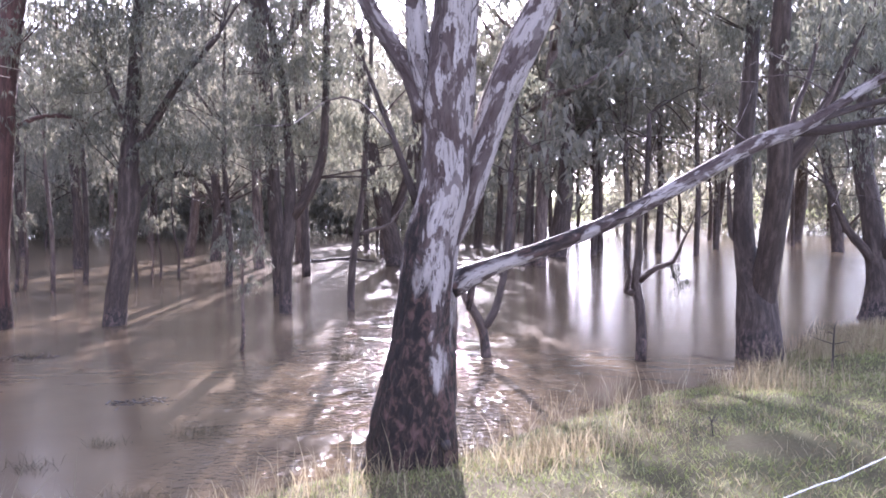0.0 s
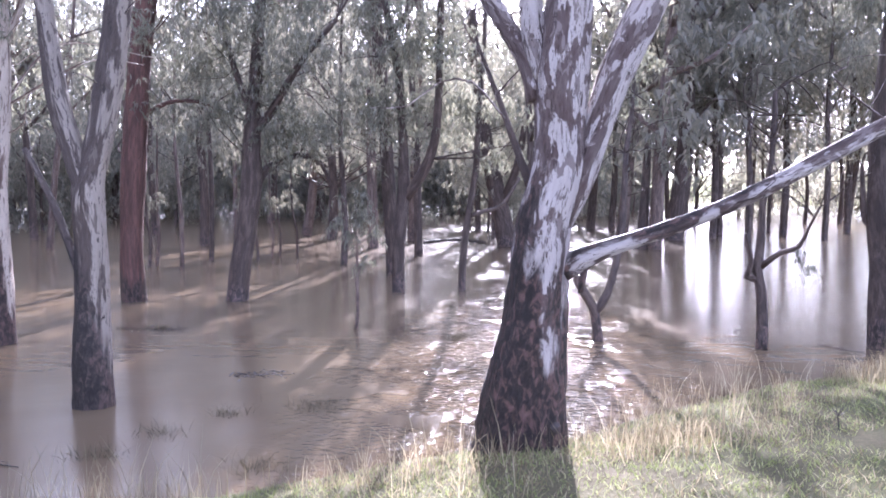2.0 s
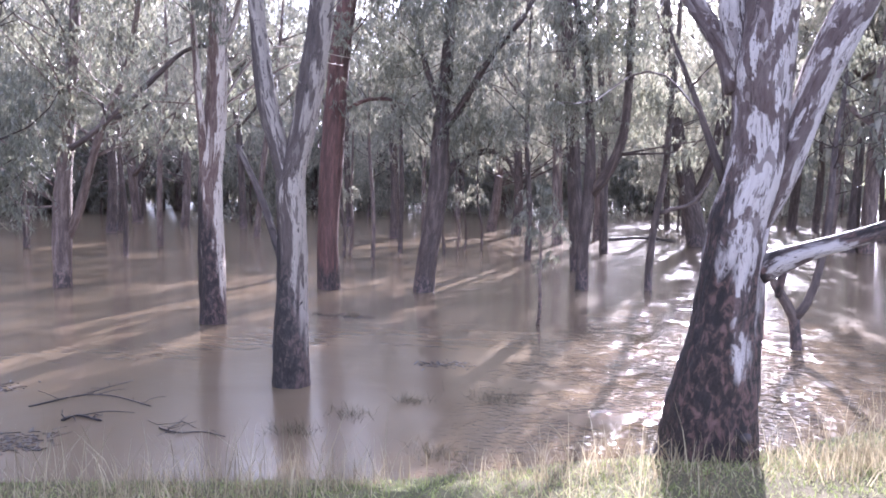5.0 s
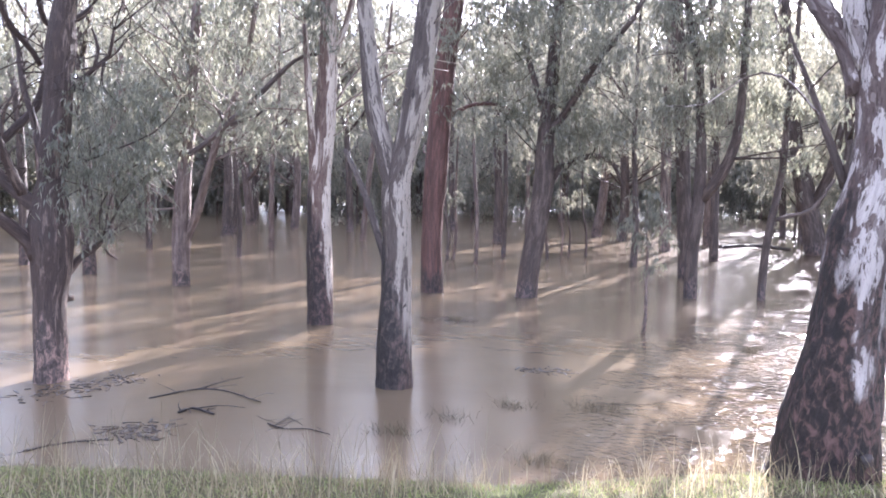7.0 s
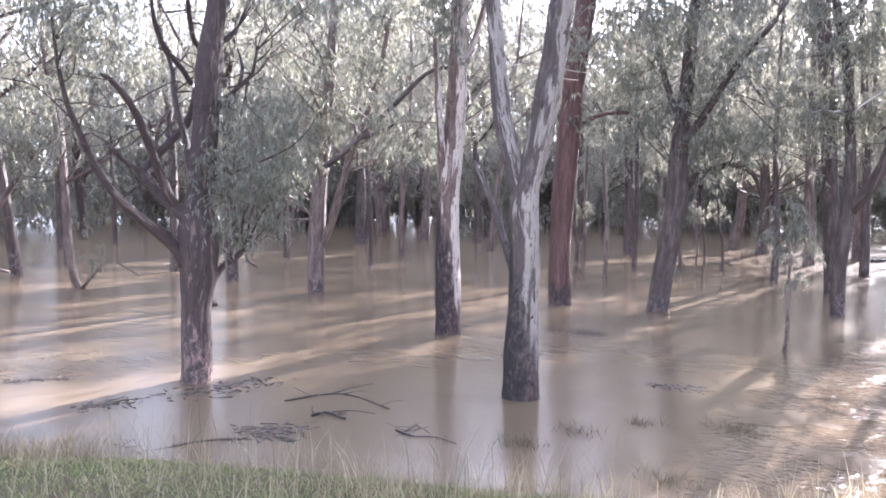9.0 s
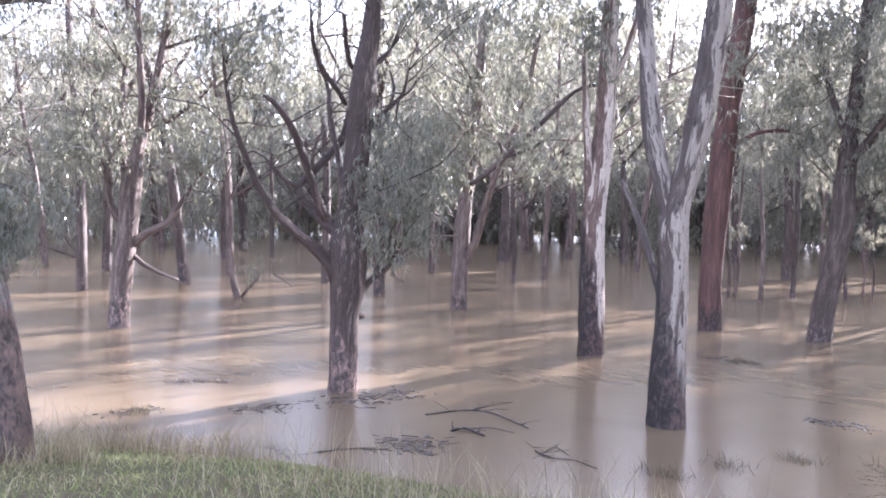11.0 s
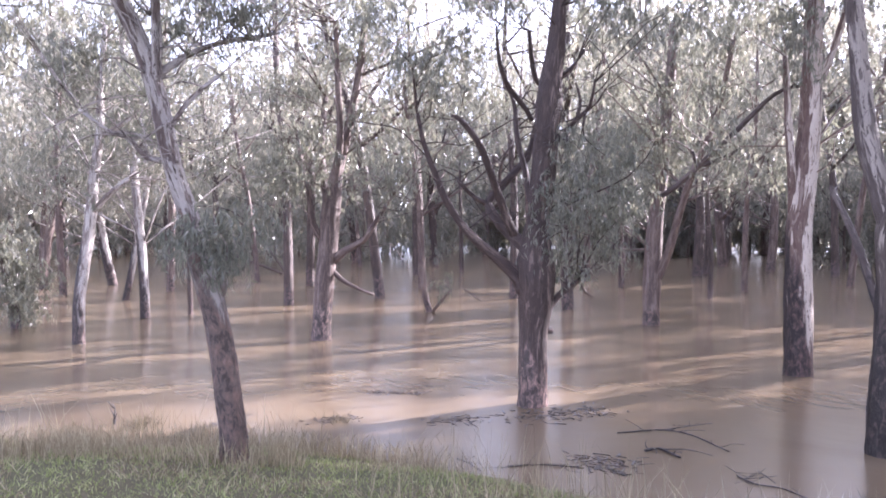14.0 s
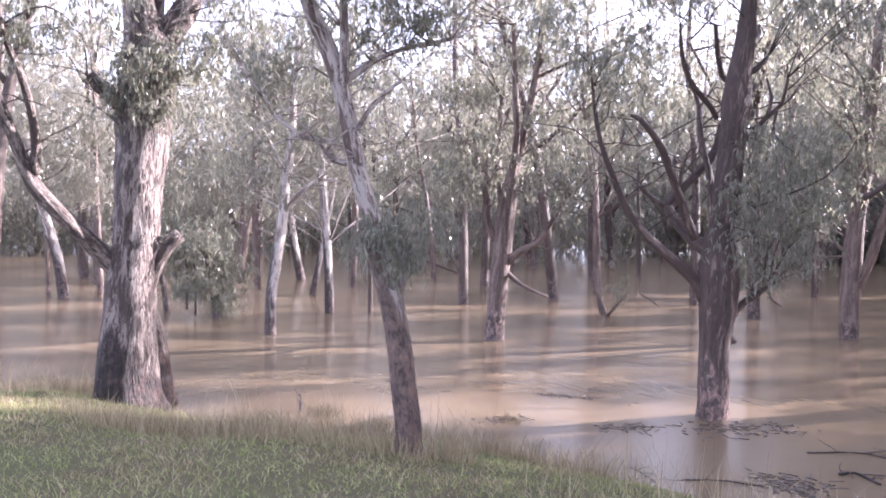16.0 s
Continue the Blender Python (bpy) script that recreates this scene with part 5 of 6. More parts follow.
# ---- the flooded wood behind ----
def wood_tree(seed, height, r0, low, wide, leaf, clumps, cover, barks="dark", top=0):
    """A whole gum for the wood: trunk, rising limbs, hanging clumps from low up to the top."""
    rng = np.random.default_rng(1000 + seed)
    root = new("gum_tree")
    a = rng.uniform(0, 6.28)
    bend = rng.uniform(0.2, 0.9)
    tr = [(0, 0, -0.5, r0 * 1.2), (0, 0, 0.2, r0), (bend * 0.2 * math.cos(a), bend * 0.2 * math.sin(a), height * 0.3, r0 * 0.85), (bend * math.cos(a), bend * math.sin(a), height * 0.62, r0 * 0.6), (bend * 1.1 * math.cos(a), bend * math.sin(a) * 0.8, height, r0 * 0.15)]
    v, f, w = tube(tr, 0.6, 8, 0.05, seed)
    part("trunk", mesh_from("trunk", v, f, BARK[barks], True, w), root)
    q = curve_points(tr, 0.3)
    ends = []
    for k in range(6):
        z0 = height * rng.uniform(0.2, 0.75)
        s = q[int(np.argmin(abs(q[:, 2] - z0)))]
        a, ln, up = rng.uniform(0, 6.28), wide * rng.uniform(0.6, 1.2), rng.uniform(0.5, 1.5)
        e = s[:3] + np.array([math.cos(a) * ln, math.sin(a) * ln, ln * up])
        m = (s[:3] + e) / 2 + np.array([0, 0, -0.12 * ln])
        v, f, w = tube([(*s[:3], s[3] * 0.6), (*m, s[3] * 0.42), (*e, 0.02)], 0.5, 6, 0.0)
        part("limb", mesh_from("limb", v, f, BARK[barks], True, w), root)
        ends += [m, e]
    rows = []
    for k in range(clumps):
        if k < len(ends):
            c = ends[k] + rng.normal(0, 0.4, 3)
        else:
            z0 = low + (height * 1.02 - low) * rng.uniform(0, 1)
            s = q[int(np.argmin(abs(q[:, 2] - z0)))]
            c = np.array([s[0] + rng.normal(0, wide * 0.6), s[1] + rng.normal(0, wide * 0.6), z0])
        rows.append((*c, rng.uniform(0.75, 1.35)))
    v, f = sprays(rng, rows, leaf[0], leaf[1], cover, True)
    part("crown", mesh_from("crown", v, f, LEAF_HAZE, False), root, "drooping grey-green foliage")["kind"] = "stuff"
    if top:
        # a high dense crown, above the view, added to shade the water
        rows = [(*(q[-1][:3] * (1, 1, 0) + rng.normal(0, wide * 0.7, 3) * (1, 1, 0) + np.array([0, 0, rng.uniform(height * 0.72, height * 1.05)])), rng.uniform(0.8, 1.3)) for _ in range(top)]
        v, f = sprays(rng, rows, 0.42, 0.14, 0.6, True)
        part("crown", mesh_from("crown", v, f, LEAF_HAZE, False), root, "dense high foliage added for shade")["kind"] = "stuff"
    return tagged(root, "gum tree with drooping grey-green crown in the flooded wood", "tree", group="trees of the flooded wood")


def plant(kinds, places, rng):
    """One of the kinds at every place, turned and scaled; the first use of a kind is the tree itself."""
    used = set()
    for i, (x, y) in enumerate(places):
        k = i if i < len(kinds) else int(rng.integers(len(kinds)))
        m = pose(x, y, float(ground_height(x, y)[0]) if float(ground_height(x, y)[0]) > 0.2 else 0, rng.normal(0, 3), rng.normal(0, 3), rng.uniform(0, 360)) @ Matrix.Scale(rng.uniform(0.85, 1.2), 4)
        if k in used:
            copy_thing(kinds[k], m)
        else:
            kinds[k].matrix_world = m
            used.add(k)


rng = np.random.default_rng(7)
taken = [(o.matrix_world.translation.x, o.matrix_world.translation.y) for o in scene.objects if o.parent is None and o.name.startswith("gum_tree")]
middle, far = [], []
for _ in range(9000):
    az = rng.uniform(-50, 116)
    back = len(middle) >= 36
    r = rng.uniform(44, 98) if back else rng.uniform(22, 44)
    if az < -7 and r < 95 or (back and len(far) >= 88):
        continue
    if abs(az + 1) < 6 and r < 30 or not back and -2.6 < -r * math.sin(radians(az)) < 1.2:          # gaps in the canopy let the sun on to the water
        continue
    x, y = -r * math.sin(radians(az)), r * math.cos(radians(az))
    if float(shore_distance(x, y)[0]) > -2 or min(math.hypot(x - a, y - b) for a, b in taken) < 2.6 + 0.02 * r:
        continue
    taken.append((x, y))
    (far if back else middle).append((x, y))
MIDDLE = [wood_tree(0, 15.5, 0.2, 3.0, 2.4, (0.165, 0.037), 26, 0.38, top=20), wood_tree(1, 17.0, 0.24, 3.2, 2.7, (0.165, 0.037), 28, 0.38, "grey", top=24), wood_tree(2, 9.0, 0.12, 2.4, 2.0, (0.19, 0.044), 20, 0.38), wood_tree(3, 15.0, 0.19, 3.2, 2.5, (0.165, 0.037), 26, 0.38, "grey2", top=20), wood_tree(4, 5.5, 0.08, 1.0, 1.5, (0.19, 0.044), 18, 0.42)]
# the grey barks also lighten far trunks in place of haze
FAR = [wood_tree(10, 10.0, 0.2, 1.0, 2.6, (0.36, 0.12), 34, 0.45, "grey2"), wood_tree(11, 13.0, 0.26, 1.5, 3.0, (0.36, 0.12), 38, 0.42, "grey"), wood_tree(12, 6.0, 0.1, 0.2, 2.4, (0.36, 0.12), 30, 0.55), wood_tree(13, 11.0, 0.2, 0.6, 2.8, (0.36, 0.12), 36, 0.45, "dark2"), wood_tree(14, 5.0, 0.1, 0.2, 2.6, (0.36, 0.12), 30, 0.55)]
# a thin tree hidden behind the big gum, added to dapple the water
thin_lane = [(-1.0, 29.0)]
LACE = [wood_tree(5, 12.0, 0.13, 3.0, 1.9, (0.16, 0.036), 15, 0.2), wood_tree(6, 13.5, 0.15, 3.6, 2.1, (0.16, 0.036), 17, 0.2, "grey")]          # thin crowns over the sun-streaked water
thin = [p for p in middle if p[0] < -9.2]
plant(MIDDLE, [p for p in middle if p not in thin], rng)
plant(LACE, thin + thin_lane, rng)
plant(FAR, far, rng)

# the taller row over the bright clearing to the east, and scrub along the far side
EAST = [wood_tree(20, 16.0, 0.14, 4.6, 2.7, (0.3, 0.08), 44, 0.55), wood_tree(21, 18.0, 0.17, 5.0, 3.0, (0.3, 0.08), 46, 0.55), wood_tree(22, 14.0, 0.11, 4.4, 2.4, (0.3, 0.08), 38, 0.55)]
east = []
for _ in range(3000):
    az, r = rng.uniform(-36, -5), rng.uniform(36, 56)
    x, y = -r * math.sin(radians(az)), r * math.cos(radians(az))
    if len(east) < 19 and float(shore_distance(x, y)[0]) < -2 and min(math.hypot(x - a, y - b) for a, b in taken + east) > 2.4:
        east.append((x, y))
# one more tree, added to part-shade the near water
east += [(-4.0, 42.5)]
plant(EAST, east, rng)
beyond = []
for _ in range(600):
    az, r = rng.uniform(-36, -19.5), rng.uniform(62, 92)
    x, y = -r * math.sin(radians(az)), r * math.cos(radians(az))
    if len(beyond) < 8 and float(shore_distance(x, y)[0]) < -2 and min(math.hypot(x - a, y - b) for a, b in beyond + [(999, 999)]) > 3.5:
        beyond.append((x, y))
for _ in range(11):
    az, r = rng.uniform(-9, 9), rng.uniform(60, 92)
    beyond.append((-r * math.sin(radians(az)), r * math.cos(radians(az))))
for p in beyond:
    copy_thing(FAR[int(rng.integers(len(FAR)))], pose(p[0], p[1], 0, 0, 0, rng.uniform(0, 360)) @ Matrix.Scale(rng.uniform(0.8, 1.1), 4))
TALL = [wood_tree(40, 16.5, 0.24, 3.0, 3.4, (0.44, 0.155), 52, 0.5, "grey"), wood_tree(41, 19.0, 0.28, 4.0, 3.8, (0.44, 0.155), 58, 0.5, "grey2")]
tall = []
for _ in range(3000):
    az, r = rng.uniform(-7, 116), rng.uniform(72, 98)
    x, y = -r * math.sin(radians(az)), r * math.cos(radians(az))
    if len(tall) < 84 and float(shore_distance(x, y)[0]) < -2 and min(math.hypot(x - a, y - b) for a, b in tall + [(999, 999)]) > 4.2:
        tall.append((x, y))
tall += [(3.7, 31.0), (3.0, 37.5)]      # two trees added to shade the bank under the big gum
plant(TALL, tall, rng)
for k in range(71):
    az, r = rng.uniform(-4, 112), rng.uniform(102, 128)
    if k >= 62:
        az, r = 35.5 + 1.5 * (k - 62) + rng.uniform(-0.5, 0.5), rng.uniform(58, 70)
    elif k >= 58:
        az, r = rng.uniform(15, 18.5), rng.uniform(58, 72)
    elif k >= 54:
        az, r = rng.uniform(42, 49.5), rng.uniform(62, 74)
    elif k >= 46:
        az, r = (rng.uniform(28, 36), rng.uniform(64, 76)) if k % 2 else (rng.uniform(12, 24), rng.uniform(66, 80))
    p = (-r * math.sin(radians(az)), r * math.cos(radians(az)))
    copy_thing(TALL[int(rng.integers(2))], pose(p[0], p[1], float(ground_height(*p)[0]) - 0.1, 0, 0, rng.uniform(0, 360)) @ Matrix.Scale(rng.uniform(1.0, 1.35), 4))

# low scrub along the far side, too far to tell apart
rows, stems = [], []
for k in range(250):
    az, r = rng.uniform(-34, 114) if k < 230 else rng.uniform(43, 49), 62 + 40 * rng.uniform() ** 1.6
    if az < -6 and rng.uniform() < 0.55:
        continue
    x, y = -r * math.sin(radians(az)), r * math.cos(radians(az))
    if float(shore_distance(x, y)[0]) > -2:
        continue
    stems.append(tube([(x, y, -0.4, 0.09), (x + 0.2, y, 1.2, 0.07), (x + 0.3, y + 0.2, 4.6, 0.02)], 0.8, 6, 0.0))
    for _ in range(20):
        rows.append((x + rng.normal(0, 1.4), y + rng.normal(0, 1.4), rng.uniform(0.2, 5.6), rng.uniform(0.8, 1.4)))
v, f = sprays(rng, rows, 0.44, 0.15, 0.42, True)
tagged(new("far_scrub", mesh_from("far_scrub", v, f, LEAF_HAZE, False)), "low grey-green scrub along the far side of the flood", "scrub", kind="stuff")
v, f, w = joined(stems)
tagged(new("far_scrub_stem", mesh_from("far_scrub_stem", v, f, BARK["grey"], True, w)), "thin grey stems of the far scrub", "scrub", kind="stuff")


# ---- grass on the bank ----
def blades(rng, xs, ys, height, width, lean=0.35):
    k = len(xs)
    z = ground_height(xs, ys) - 0.01
    h = height * rng.uniform(0.45, 1.25, k)
    a, b = rng.uniform(0, 6.283, k), rng.uniform(0, 6.283, k)
    p0 = np.stack([xs, ys, z], 1)
    side = np.stack([np.cos(a), np.sin(a), 0 * a], 1) * width * rng.uniform(0.6, 1.3, k)[:, None]
    tilt = np.stack([np.cos(b), np.sin(b), 0 * b], 1) * (lean * h * rng.uniform(0.1, 1.6, k))[:, None]
    up = np.array([0, 0, 1.0])
    mid = p0 + up * (h * 0.6)[:, None] + tilt * 0.4
    tip = p0 + up * h[:, None] + tilt
    v = np.stack([p0 - side, p0 + side, mid + side * 0.7, mid - side * 0.7, tip], 1)
    f = np.arange(k)[:, None] * 5
    tri = np.concatenate([np.stack([f[:, 0], f[:, 0] + 1, f[:, 0] + 2], 1), np.stack([f[:, 0], f[:, 0] + 2, f[:, 0] + 3], 1), np.stack([f[:, 0] + 3, f[:, 0] + 2, f[:, 0] + 4], 1)])
    return v.reshape(-1, 3), tri


def scatter(rng, count, lo, hi, patch, cut):
    """Random places on the bank between lo and hi metres from the edge, kept where a patchy field exceeds cut."""
    t, d = rng.uniform(0, 1, count), rng.uniform(lo, hi, count)
    k = np.array([(p, q) for p, q in SHORE if -16 < p < 15])
    s = np.concatenate([[0], np.cumsum(np.hypot(*np.diff(k, axis=0).T))])
    x, y = np.interp(t * s[-1], s, k[:, 0]), np.interp(t * s[-1], s, k[:, 1])
    x, y = x + d * 0.62 + rng.normal(0, 0.4, count), y - d * 0.78 + rng.normal(0, 0.4, count)
    d = shore_distance(x, y)
    ok = (d > lo) & (d < hi) & (np.hypot(x, y) > 2.6) & (y > -5) & (y + 0.62 * np.abs(x) > 1.4)
    x, y = x[ok], y[ok]
    f = np.array([noise.noise((a * patch, b * patch, patch * 9)) for a, b in zip(x, y)])
    return x[f > cut], y[f > cut]


x, y = scatter(rng, 175000, 0.02, 6.5, 0.5, -0.5)
v, f = blades(rng, x, y, 0.05, 0.0045, 1.3)
tagged(new("grass", mesh_from("grass", v, f, GRASS_GREEN, False)), "short green grass over the bank", "grass", kind="stuff")
x, y = scatter(rng, 60000, -0.1, 1.9, 0.6, 0.0)
keep = (x < -6.6) | (x > 0.4) & (rng.uniform(0, 1, len(x)) < 0.35) | (rng.uniform(0, 1, len(x)) < 0.16)          # thinner along the middle of the bank
x, y = x[keep], y[keep]
v, f = blades(rng, x, y, 0.25, 0.004, 0.5)
tagged(new("dry_grass", mesh_from("dry_grass", v, f, GRASS_DRY, False)), "tall straw-coloured dry grass along the water's edge", "grass", kind="stuff")
x, y = scatter(rng, 100000, 0.0, 6.5, 1.1, -0.12)
keep = (x < -6) | (rng.uniform(0, 1, len(x)) < 0.6)                          # drier towards the west end of the bank
x, y = x[keep], y[keep]
v, f = blades(rng, x, y, 0.08, 0.004, 1.2)
tagged(new("dry_turf", mesh_from("dry_turf", v, f, GRASS_DRY, False)), "patches of short dry grass in the turf", "grass", kind="stuff")


x, y = scatter(rng, 6000, -0.05, 2.2, 0.45, 0.0)
v, f = blades(rng, x, y, 0.48, 0.0028, 0.45)
tagged(new("straw_stems", mesh_from("straw_stems", v, f, GRASS_DRY, False)), "thin tall dry straw stems near the water", "grass", kind="stuff")


# ---- drift, litter and drowned grass ----
DRIFT = bark("driftwood", (0.12, 0.10, 0.09), (0.035, 0.028, 0.026), (0.05, 0.04, 0.035), 0.0, 0.5, 0.1)
CHIP, n, l, p = material("bark_litter")
g = n.new("ShaderNodeNewGeometry")
l.new(ramp(n, l, g.outputs["Random Per Island"], [(0.0, (0.035, 0.027, 0.021)), (0.6, (0.07, 0.053, 0.041)), (1.0, (0.15, 0.115, 0.085))]), p.inputs["Base Color"])
p.inputs["Roughness"].default_value = 0.55


def driftwood(label, line, r):
    """A crooked branch that lies half sunk along a line on the water, with a few side twigs."""
    rng = np.random.default_rng(int(abs(line[0][0] * 100)) + 3)
    x0, y0 = line[0]
    root = new("driftwood")
    root.matrix_world = pose(x0, y0, 0)
    ctrl = [(x - x0 + rng.normal(0, r), y - y0 + rng.normal(0, r), r * 0.35 + 0.012 * (i % 2), r * 0.75 * (1 - 0.5 * i / len(line))) for i, (x, y) in enumerate(line)]
    v, f, w = tube(ctrl, 0.06, 8, 0.14, x0)
    part("branch", mesh_from("branch", v, f, DRIFT, True, w), root)
    q = curve_points(ctrl, 0.05)
    for k in range(5):
        s = q[int(rng.uniform(0.15, 0.95) * (len(q) - 1))]
        d = np.array([*rng.normal(0, 0.16, 2), rng.uniform(0.0, 0.07)]) * (1 + r * 8)
        v, f, w = tube([(*s[:3], s[3] * 0.5), (*(s[:3] + d * 0.5 + rng.normal(0, 0.015, 3)), s[3] * 0.35), (*(s[:3] + d), s[3] * 0.15)], 0.05, 5, 0.0)
        part("twig", mesh_from("twig", v, f, DRIFT, True, w), root)
    return tagged(root, label, "driftwood")


def litter(a, b, wide):
    """A raft of floating bark strips and leaves between two places."""
    rng = np.random.default_rng(int(abs(a[0] * 100)) + 11)
    k = int(36 + 150 * wide)
    t, o = rng.uniform(0, 1, k), rng.normal(0, wide * 0.6, (k, 2))
    c = np.array(a) * (1 - t[:, None]) + np.array(b) * t[:, None] + o
    th, L, W = rng.uniform(0, 6.28, k), 0.015 + 0.08 * rng.uniform(0, 1, k) ** 2, rng.uniform(0.004, 0.012, k)
    d, s = np.stack([np.cos(th), np.sin(th)], 1) * L[:, None], np.stack([-np.sin(th), np.cos(th)], 1) * W[:, None]
    z = rng.uniform(-0.002, 0.006, (k, 1))
    top = [np.hstack([c - d - s, z]), np.hstack([c + d - s, z + 0.004]), np.hstack([c + d + s, z]), np.hstack([c - d + s, z + 0.006])]
    low = [np.hstack([q[:, :2], q[:, 2:] - 0.012]) for q in top]
    v = np.stack(top + low, 1).reshape(-1, 3)
    o = np.arange(k)[:, None] * 8
    f = np.concatenate([o + np.array(q) for q in ([0, 1, 2, 3], [7, 6, 5, 4], [0, 4, 5, 1], [1, 5, 6, 2], [2, 6, 7, 3], [3, 7, 4, 0])])
    return tagged(new("floating_litter", mesh_from("floating_litter", v, f, CHIP, False)), "dark raft of floating bark strips and leaves", "litter", kind="stuff")


def tuft(place, wide):
    """A drowned clump of grass whose tips stand out of the water."""
    rng = np.random.default_rng(int(abs(place[0] * 100)) + 5)
    k = int(190 * wide / 0.3)
    x, y = place[0] + rng.normal(0, wide * 0.45, k), place[1] + rng.normal(0, wide * 0.3, k)
    v, f = blades(rng, x, y, 0.16, 0.003, 0.9)
    v = v.reshape(-1, 5, 3)
    v[:, :, 2] -= (v[:, 0, 2] + 0.06)[:, None]
    return tagged(new("drowned_grass", mesh_from("drowned_grass", v.reshape(-1, 3), f, REED, False)), "drowned grass clump poking out of brown water", "grass", kind="stuff")


driftwood('forked dead branch floating on the brown water', [(-7.04, 6.32), (-6.89, 6.79), (-6.55, 6.95), (-5.85, 6.75)], 0.012)
driftwood('thin dead branch floating on the brown water', [(-6.89, 6.79), (-6.83, 7.1), (-6.84, 7.59)], 0.007)
driftwood('short dark piece of driftwood in the floodwater', [(-6.31, 6.02), (-6.27, 6.2), (-6.01, 6.15)], 0.023)
driftwood('crooked dead branch floating near the bank', [(-5.31, 6.21), (-5.02, 6.11), (-4.83, 6.26), (-4.5, 6.2)], 0.01)
driftwood('thin twig floating near the bank', [(-5.18, 6.18), (-5.18, 6.42), (-4.94, 6.33)], 0.005)
driftwood('waterlogged branch floating near the bank', [(-6.58, 4.47), (-6.45, 4.75), (-6.22, 5.08)], 0.013)
driftwood('thin stick lying at the water edge', [(-7.08, 4.19), (-6.87, 4.19), (-6.62, 4.17)], 0.008)
driftwood('dark fallen log lying in the far water', [(-5.23, 33.03), (-4.4, 34.64), (-2.72, 33.42)], 0.1)
driftwood('broken branch sticking out of sunlit water', [(-25.73, 15.45), (-23.5, 14.45), (-21.27, 13.42)], 0.019)
driftwood('thin dead branch lying on the water', [(-28.22, 10.36), (-27.18, 10.6), (-26.51, 11.18)], 0.013)
driftwood('thin twig floating beside the double trunk', [(3.93, 12.72), (4.19, 12.44), (4.4, 12.16)], 0.008)
driftwood('dark branch floating behind the forked gum', [(-6.8, 13.02), (-6.85, 12.56), (-7.33, 12.7)], 0.013)
litter((-8.2, 5.61), (-8.04, 6.83), 0.35)
litter((-8.64, 4.66), (-8.39, 5.32), 0.2)
litter((-8.2, 6.07), (-7.95, 6.78), 0.3)
litter((-6.49, 5.35), (-5.97, 5.36), 0.2)
litter((-9.32, 3.48), (-9.21, 3.98), 0.15)
litter((-10.52, 4.77), (-10.09, 5.45), 0.12)
litter((-6.31, 5.2), (-6.05, 5.65), 0.25)
litter((-6.68, 12.6), (-6.21, 12.73), 0.2)
litter((-3.92, 9.68), (-3.48, 9.88), 0.2)
tuft((-10.09, 1.62), 0.3)
tuft((-9.93, 0.94), 0.3)
tuft((-9.05, 1.9), 0.35)
tuft((-9.16, 3.74), 0.25)
tuft((-2.54, 8.36), 0.4)
tuft((-2.55, 6.45), 0.3)
tuft((-3.8, 7.23), 0.25)
tuft((-3.39, 7.95), 0.2)
tuft((-1.51, 12.45), 0.3)
tuft((-6.48, 12.73), 0.2)
tuft((7.35, 15.1), 0.6)
tuft((-4.0, 6.55), 0.3)
tuft((-8.77, 1.88), 0.4)
tuft((-9.13, 1.96), 0.5)
tuft((-9.4, 2.2), 0.4)
tuft((-10.24, 1.61), 0.35)
tuft((-9.98, 0.85), 0.35)

# ---- stalks, stick and fence wire on the bank ----
def stalk(label, x, y, z, height, r, bend):
    root = new("dead_stalk")
    root.matrix_world = pose(x, y, z)
    v, f, w = tube([(0, 0, -0.08, r * 1.2), (bend * 0.2, 0, height * 0.4, r), (bend, 0.02, height, r * 0.5)], 0.05, 7, 0.12, x)
    part("stem", mesh_from("stem", v, f, DRIFT, True, w), root)
    rng = np.random.default_rng(int(abs(x) * 50))
    for k in range(6):
        h = height * rng.uniform(0.35, 1.0)
        d = np.array([*rng.normal(0, 0.1, 2), rng.uniform(0.02, 0.12)])
        s = np.array([bend * (h / height) ** 1.5, 0, h])
        v, f, w = tube([(*s, r * 0.5), (*(s + d * 0.6), r * 0.35), (*(s + d), r * 0.15)], 0.05, 5, 0.0)
        part("side_shoot", mesh_from("side_shoot", v, f, DRIFT, True, w), root)
    return tagged(root, label, "dead plant")


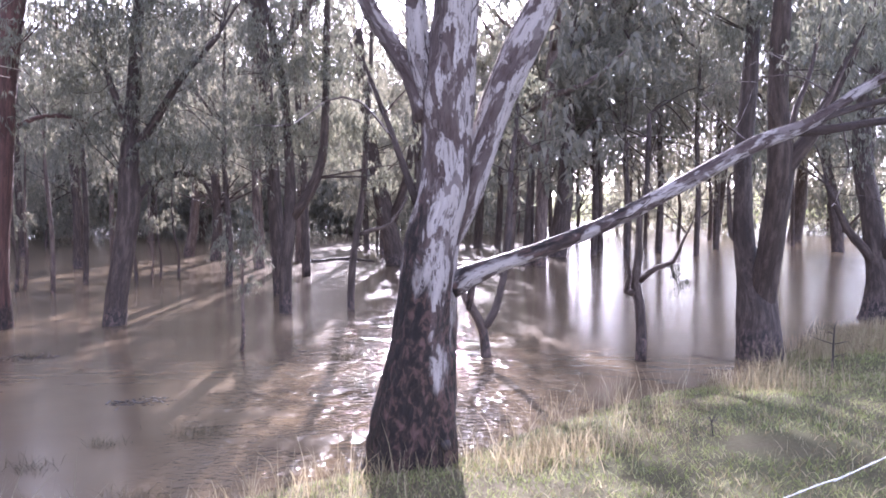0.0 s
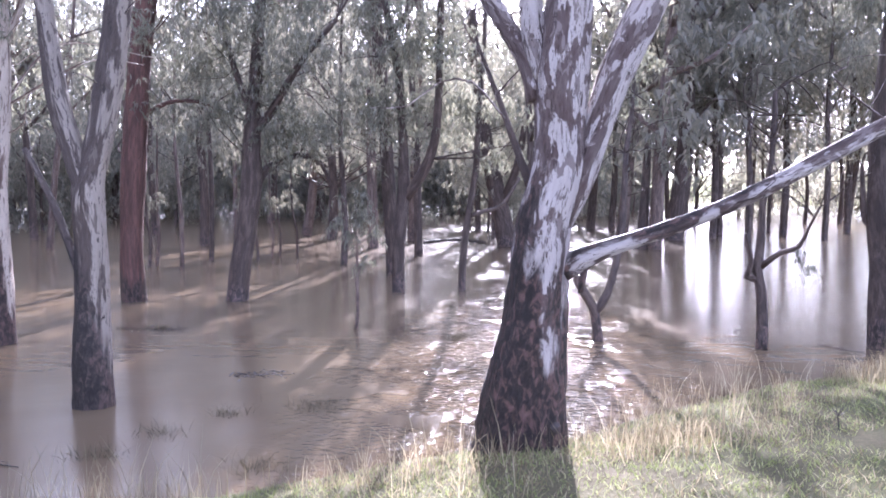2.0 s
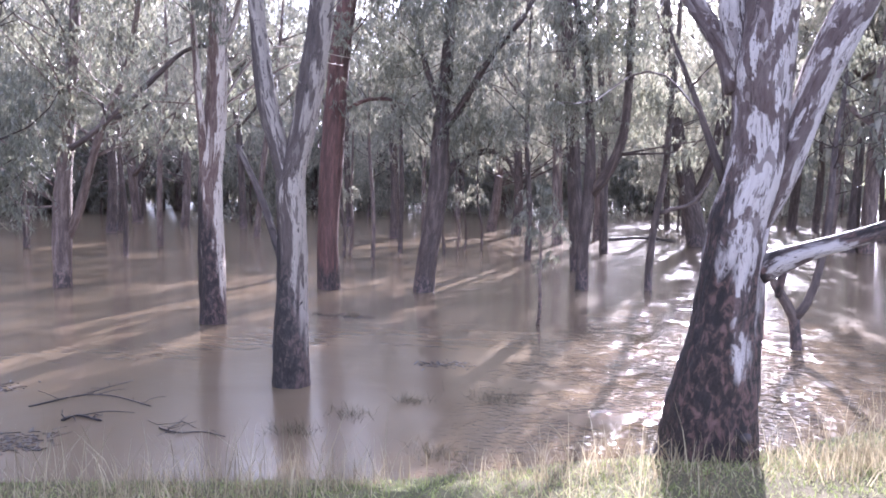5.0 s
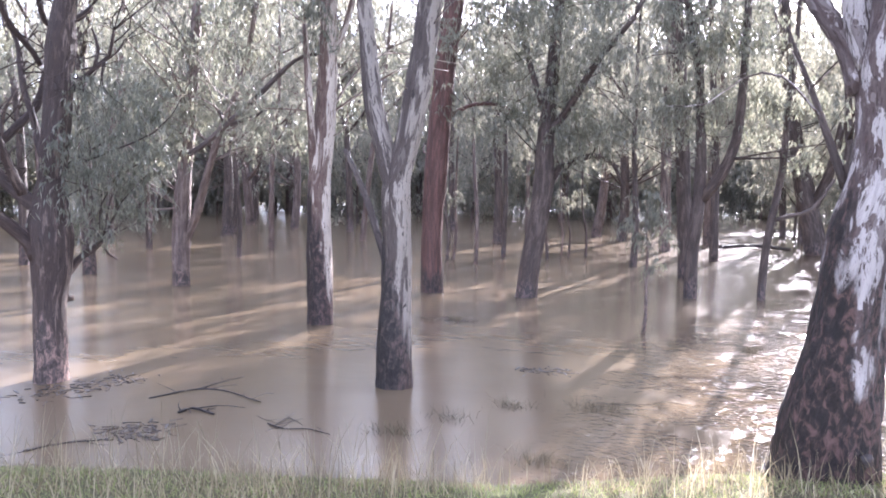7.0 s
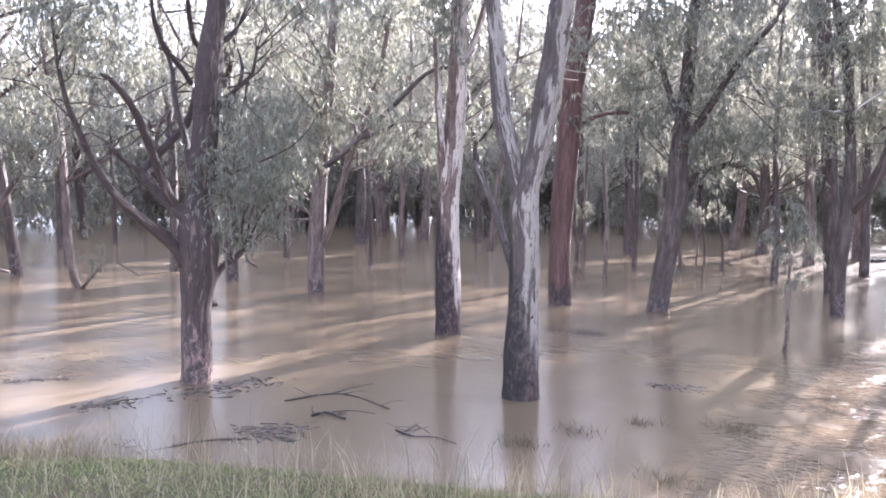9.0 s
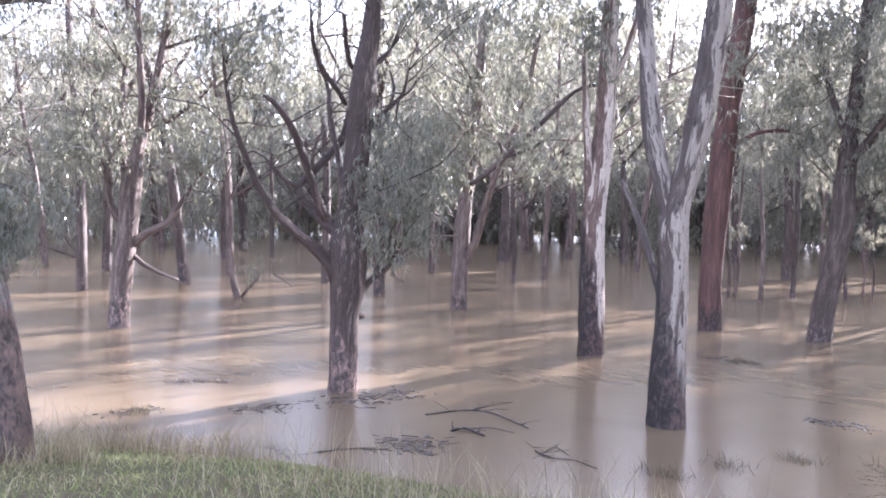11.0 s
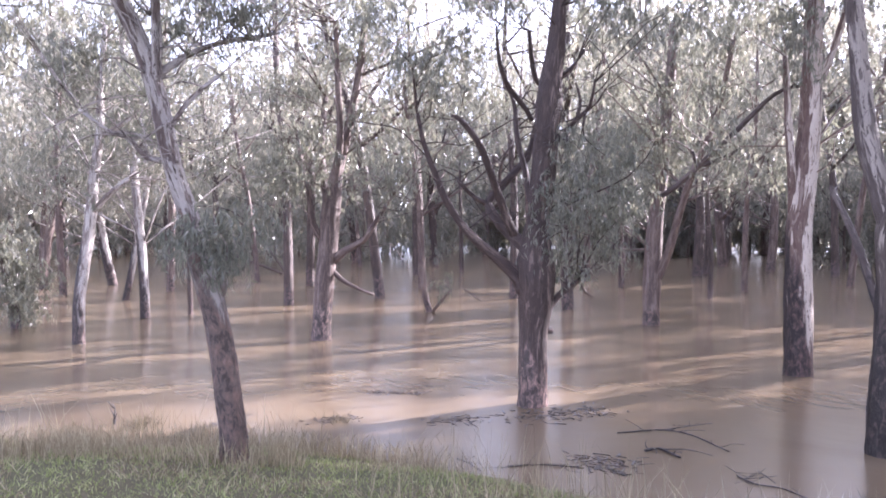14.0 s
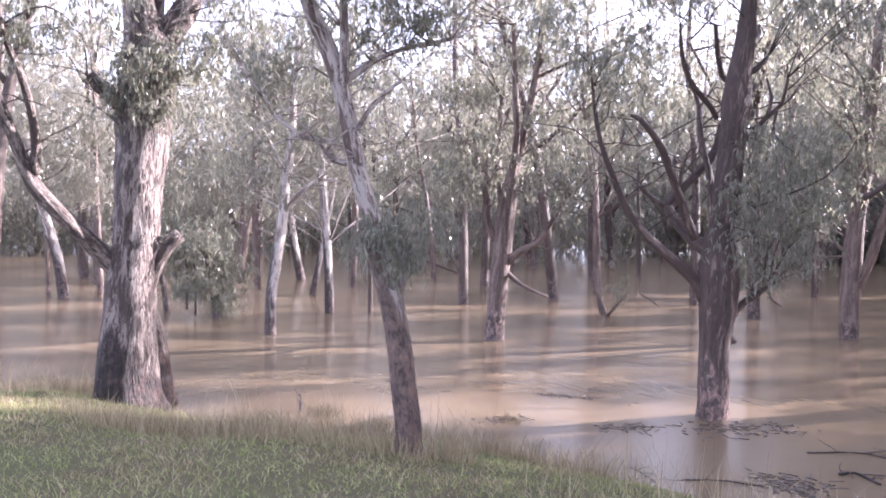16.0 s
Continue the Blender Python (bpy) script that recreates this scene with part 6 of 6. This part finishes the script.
stalk("dry brown dead stalk standing in rough grass on the bank", 4.76, 9.86, float(ground_height(4.76, 9.86)[0]), 0.62, 0.014, 0.03)
stalk("short dark dead stalk in the grass of the bank", 2.29, 6.82, float(ground_height(2.29, 6.82)[0]), 0.16, 0.006, -0.02)
stalk("bare stick poking up out of the floodwater", -10.36, 1.35, -0.1, 0.30, 0.016, -0.10)

# a single strand of fence wire that sags between two thin steel posts
FENCE = [(-0.4, 1.28, 1.53), (1.04, 2.43, 1.5), (1.31, 2.62, 1.5), (1.57, 2.83, 1.5), (4.6, 5.2, 1.55)]
fence = new("wire_fence")
fence.matrix_world = pose(-0.4, 1.28, 0.7)
turns = []
for k in range(2):
    line = curve_points([(x + 0.4, y - 1.28, z - 0.7, 0.0009) for x, y, z in FENCE], 0.012)
    ph = np.arange(len(line)) * 0.9 + k * math.pi
    line[:, 0] += 0.0012 * np.cos(ph)
    line[:, 2] += 0.0012 * np.sin(ph)
    v, f, w = tube(line, 0.012, 5, 0.0)
    part("wire", mesh_from("wire", v, f, WIRE), fence)
for x, y, z in (FENCE[0], FENCE[-1]):
    g0 = float(ground_height(x, y)[0])
    v, f, w = tube([(x + 0.4, y - 1.28, g0 - 0.9, 0.008), (x + 0.4, y - 1.28, (z + g0) / 2 - 0.7, 0.008), (x + 0.4, y - 1.28, z - 0.7 + 0.06, 0.007)], 0.2, 8, 0.0)
    part("post", mesh_from("post", v, f, WIRE), fence, "thin steel post")
tagged(fence, "thin twisted galvanised fence wire above the grass", "fence")

# a pale scar of bare wood low on the big gum's trunk
for o in scene.objects:
    if o.get("label", "").startswith("large bank gum"):
        bm = bmesh.new()
        bmesh.ops.create_icosphere(bm, subdivisions=2, radius=1.0)
        for q in bm.verts:
            q.co = Vector((q.co.x * 0.05 * (1 + 0.25 * q.co.z), q.co.y * 0.03, q.co.z * 0.055 + 0.012 * noise.noise(q.co * 2)))
        me = bpy.data.meshes.new("scar")
        bm.to_mesh(me)
        me.materials.append(BARK["white"])
        part("scar", me, o, "pale patch of bare wood").matrix_basis = pose(0.27, -0.33, 0.26)
        break
